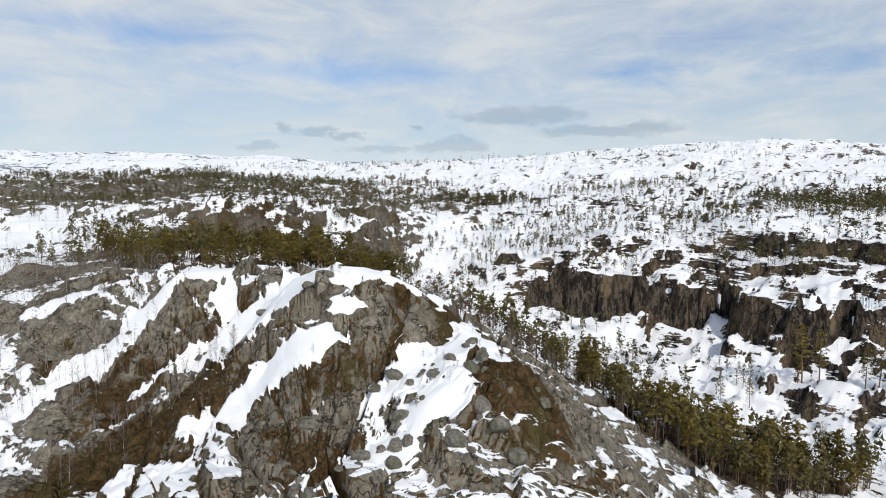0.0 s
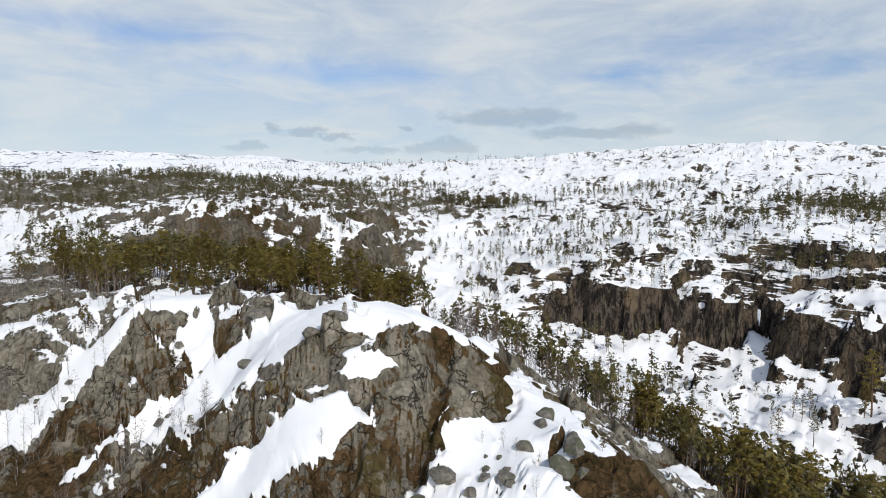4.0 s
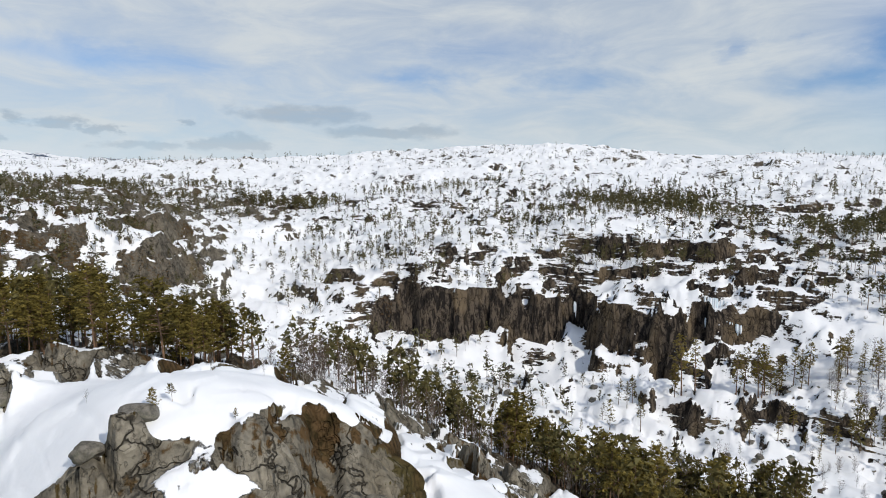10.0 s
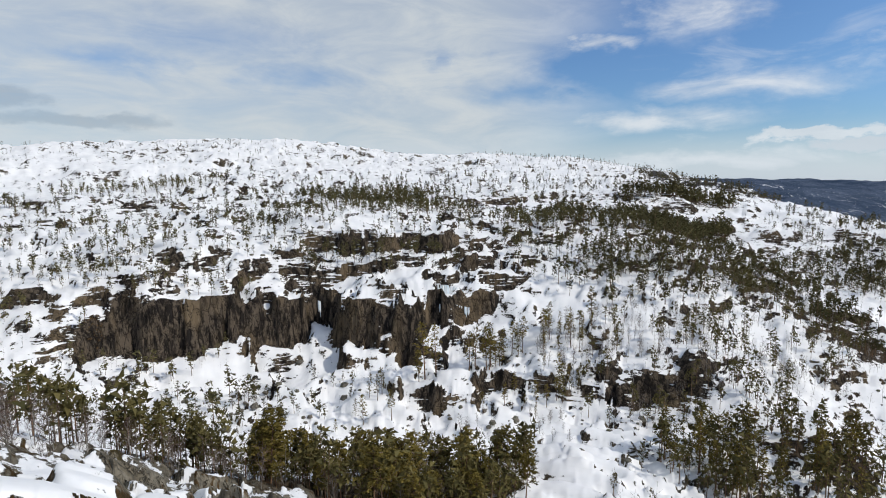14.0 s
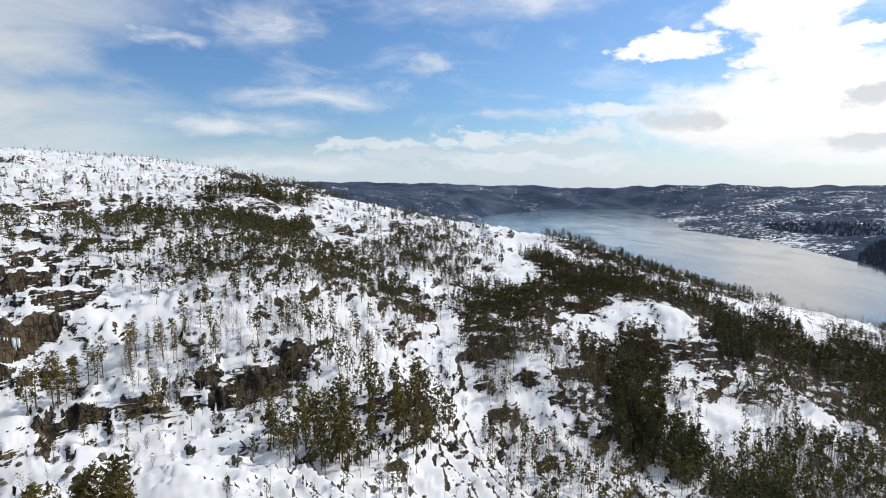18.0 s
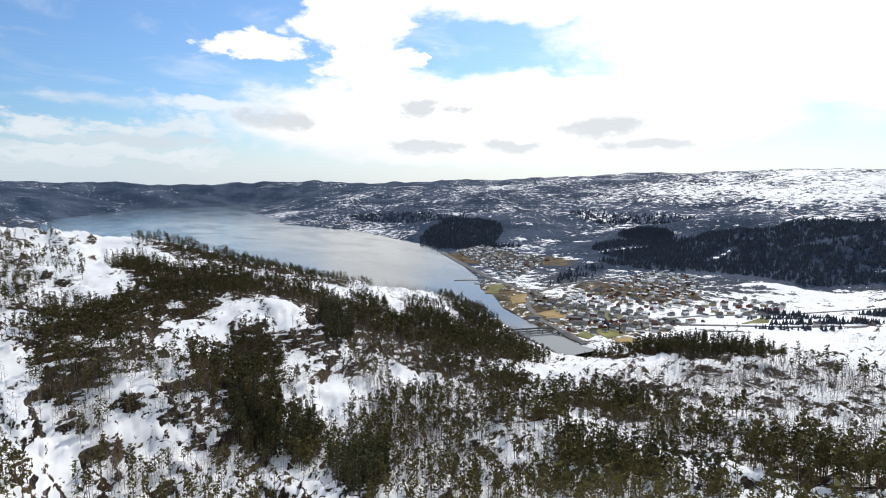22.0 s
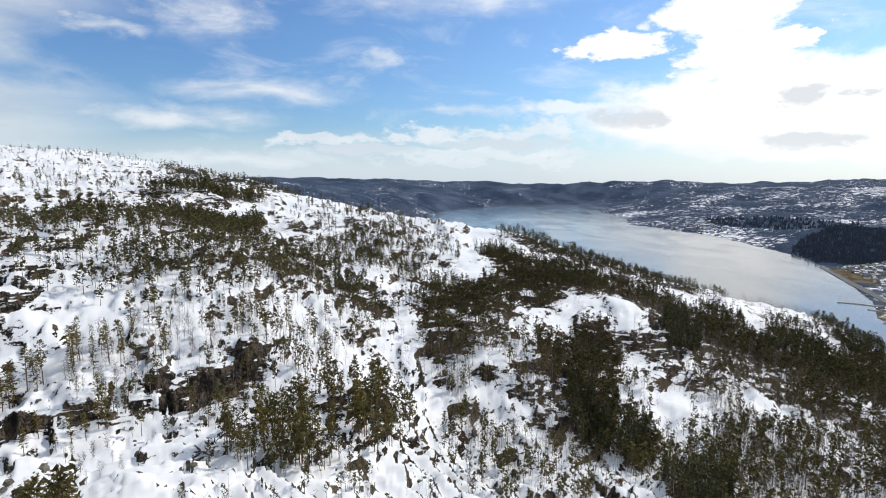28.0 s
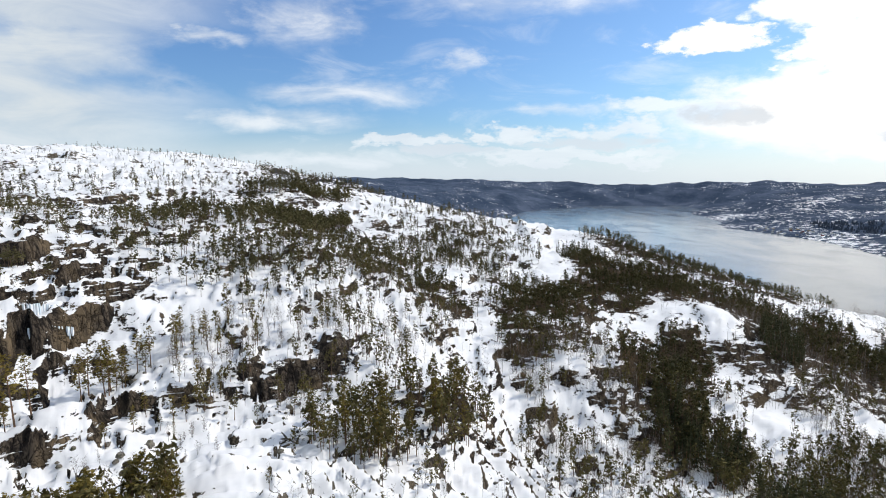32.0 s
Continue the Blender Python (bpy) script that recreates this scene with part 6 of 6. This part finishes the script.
def ice_material():
    m, net = material("blue_ice")
    where = net.add("ShaderNodeNewGeometry")
    streak = net.noise(net.vec("MULTIPLY", where, (1.0, 1.0, 0.15)), 1.4, 4.0)
    finish(net, net.mix(net.ramp(streak, 0.35, 0.65), rgb(0.62, 0.72, 0.78), rgb(0.86, 0.89, 0.91)), 0.3, streak, 0.5, 0.1, spec=0.5)
    return m


STONE, ICE = stone_material(), ice_material()


def boulder_mesh(seed, flat):
    rng = np.random.default_rng(seed)
    bm = bmesh.new()
    bmesh.ops.create_icosphere(bm, subdivisions=3, radius=1.0)
    cuts = [(Vector(rng.normal(size=3)).normalized(), rng.uniform(0.55, 0.85)) for _ in range(9)]
    shift = Vector(rng.uniform(-50, 50, 3))
    for v in bm.verts:
        for n, d in cuts:
            over = v.co.dot(n) - d
            if over > 0:
                v.co -= n * over * 0.9
        v.co *= 1 + 0.10 * noise.noise(v.co * 2.3 + shift) + 0.04 * noise.noise(v.co * 6 + shift)
        v.co.z *= flat
    mesh = bpy.data.meshes.new("boulder")
    bm.to_mesh(mesh)
    bm.free()
    mesh.materials.append(STONE)
    return mesh


ROCKS = [boulder_mesh(400 + k, f) for k, f in enumerate((0.62, 0.75, 0.5, 0.85))]
STREWN = np.random.default_rng(44)


def boulder(x, y, size, label):
    ob = new("boulder", ROCKS[int(STREWN.integers(4))])
    z = on_floor(x, y)
    ob.matrix_basis = pose(x, y, z + 0.12 * size, STREWN.normal() * 10, STREWN.normal() * 10, STREWN.uniform(0, 360))
    ob.scale = (size * STREWN.uniform(0.8, 1.3), size * STREWN.uniform(0.7, 1.1), size)
    return tagged(ob, label, "boulder", "boulders on the knoll")


boulder(-27, 78, 2.6, "large flat grey boulder capped with snow").scale.z = 1.5
for x, y, size in ((-12, 58, 1.3), (-14.5, 56.5, 1.0), (-25, 65, 1.1), (11, 45, 1.5), (8, 48, 1.0), (6, 44, 1.1), (0, 46, 1.2), (2, 38, 1.3), (9, 32, 1.6), (5, 34, 1.2),
                   (3, 40, 0.9), (14, 34, 1.5), (12, 38, 1.8), (-2, 32, 1.3), (2, 31, 1.0), (16, 33, 1.2), (11, 55, 1.1), (10, 52, 0.9), (12.5, 48, 0.8)):
    boulder(x, y, size, "rounded grey boulder lying in the snow")
for x, y, size in ((46, 195, 1.2), (84, 191, 1.1), (101, 197, 1.4), (121, 94, 1.3), (127, 84, 1.0), (133, 100, 1.2), (-20, 262, 2.0), (-8, 250, 1.5), (-12, 238, 1.3), (4, 230, 1.1)):
    boulder(x, y, size, "dark boulder on the snowy slope below the cliffs")


def scree():
    """Small stones poking through the snow of the valley and hillside."""
    p = np.concatenate([scatter(STREWN, n, x, y, rx, ry, a, 1.6) for n, x, y, rx, ry, a in (
        (140, 75, 175, 45, 20, -20), (120, 20, 205, 30, 40, 0), (120, 150, 120, 40, 26, -35), (90, 5, 35, 22, 14, 0), (120, 200, 20, 50, 50, 0), (90, -60, 70, 26, 18, 0), (160, 120, 270, 90, 50, -30))])
    vs, fs = [], []
    for x, y, z in p:
        r, n = float(np.clip(STREWN.lognormal(-0.6, 0.5), 0.25, 1.6)), len(vs)
        a = STREWN.uniform(0, 6.28)
        for k in range(6):
            vs.append((x + r * math.cos(a + k * 1.05) * STREWN.uniform(0.7, 1.3), y + r * math.sin(a + k * 1.05) * STREWN.uniform(0.7, 1.3), z - 0.3 * r))
        for k in range(6):
            vs.append((x + 0.62 * r * math.cos(a + k * 1.05) * STREWN.uniform(0.6, 1.3), y + 0.62 * r * math.sin(a + k * 1.05) * STREWN.uniform(0.6, 1.3), z + r * STREWN.uniform(0.3, 0.6)))
        for k in range(6):
            j = (k + 1) % 6
            fs.append((n + k, n + j, n + 6 + j, n + 6 + k))
        fs.append([n + 6 + k for k in range(6)])
    me = bpy.data.meshes.new("scree")
    me.from_pydata(vs, [], fs)
    me.materials.append(STONE)
    return tagged(new("scree", me), "loose grey stones poking through the snow", "stones", kind="stuff")


scree()


def shrub(kinds, x, y, h, own, label):
    plant(kinds, np.array([(x, y, on_floor(x, y))]), h, own, label, 0.15)


for x, y, h in ((-18, 53, 1.5), (-22, 56, 1.1), (-11, 58, 1.8), (-10, 59, 1.2), (-6, 57, 1.0), (15, 47, 1.6), (-8, 42, 2.2), (4, 38, 2.0), (-30, 60, 3.0), (-60, 88, 3.0), (-40, 90, 2.5)):
    shrub(PINES_NEAR, x, y, h, 8.0, "small green pine bush growing out of the snow")
for x, y, h in ((-11, 46, 1.6), (-33, 74, 2.4), (-19, 52, 1.2), (7, 47, 2.0), (6, 49, 1.8), (12, 50, 1.5), (9, 46, 2.2), (4, 50, 1.6), (-4, 64, 1.1), (-8, 66, 1.3), (-16, 63, 1.0), (-30, 82, 1.5),
                (-38, 62, 3.0), (-44, 58, 3.5), (-50, 56, 3.2), (-34, 56, 2.8), (-28, 48, 2.6), (-47, 66, 2.4), (8, 41, 1.7), (14, 40, 1.5), (3, 33, 1.9), (-55, 64, 3.0), (-60, 68, 2.6), (-25, 44, 2.4)):
    shrub(BIRCHES, x, y, h, 7.5, "leafless twiggy shrub sticking out of the snow")


def icefall(places, drop, label):
    """A frozen fall: icicles side by side down a rock step."""
    ob = new("icefall")
    ob.location = places[0]
    base = Vector(places[0])
    rng = np.random.default_rng(int(abs(places[0][0])))
    for (ax, ay, az), (bx, by, bz) in zip(places[:-1], places[1:]):
        count = max(2, int(math.hypot(bx - ax, by - ay) / 0.9))
        for k in range(count):
            f = (k + rng.uniform(0.1, 0.9)) / count
            top = Vector((ax + (bx - ax) * f, ay + (by - ay) * f, az + (bz - az) * f)) - base
            length, r = drop * rng.uniform(0.45, 1.15), rng.uniform(0.25, 0.6)
            soup = Soup()
            soup.tube([(top.x, top.y, top.z + 0.6), (top.x, top.y, top.z - 0.25 * length), (top.x - 0.1, top.y - 0.15, top.z - 0.7 * length), (top.x - 0.1, top.y - 0.2, top.z - length)], [r * 0.7, r, r * 0.7, 0.06], 6)
            part("icicle", soup.mesh("icicle", ICE), ob)
    return tagged(ob, label, "icefall", "icefalls on the cliff")


icefall(((152.5, 179, 157.5), (159, 177, 156.5), (168, 173, 152.5)), 6.0, "pale frozen waterfall of icicles on the dark cliff")
icefall(((149, 173, 151), (156, 171.5, 150), (162, 168.5, 148)), 4.5, "lower curtain of white icicles on the rock step")
icefall(((117.5, 210, 152), (119, 209, 151)), 7.0, "narrow blue-white icefall in the dark rock cleft")
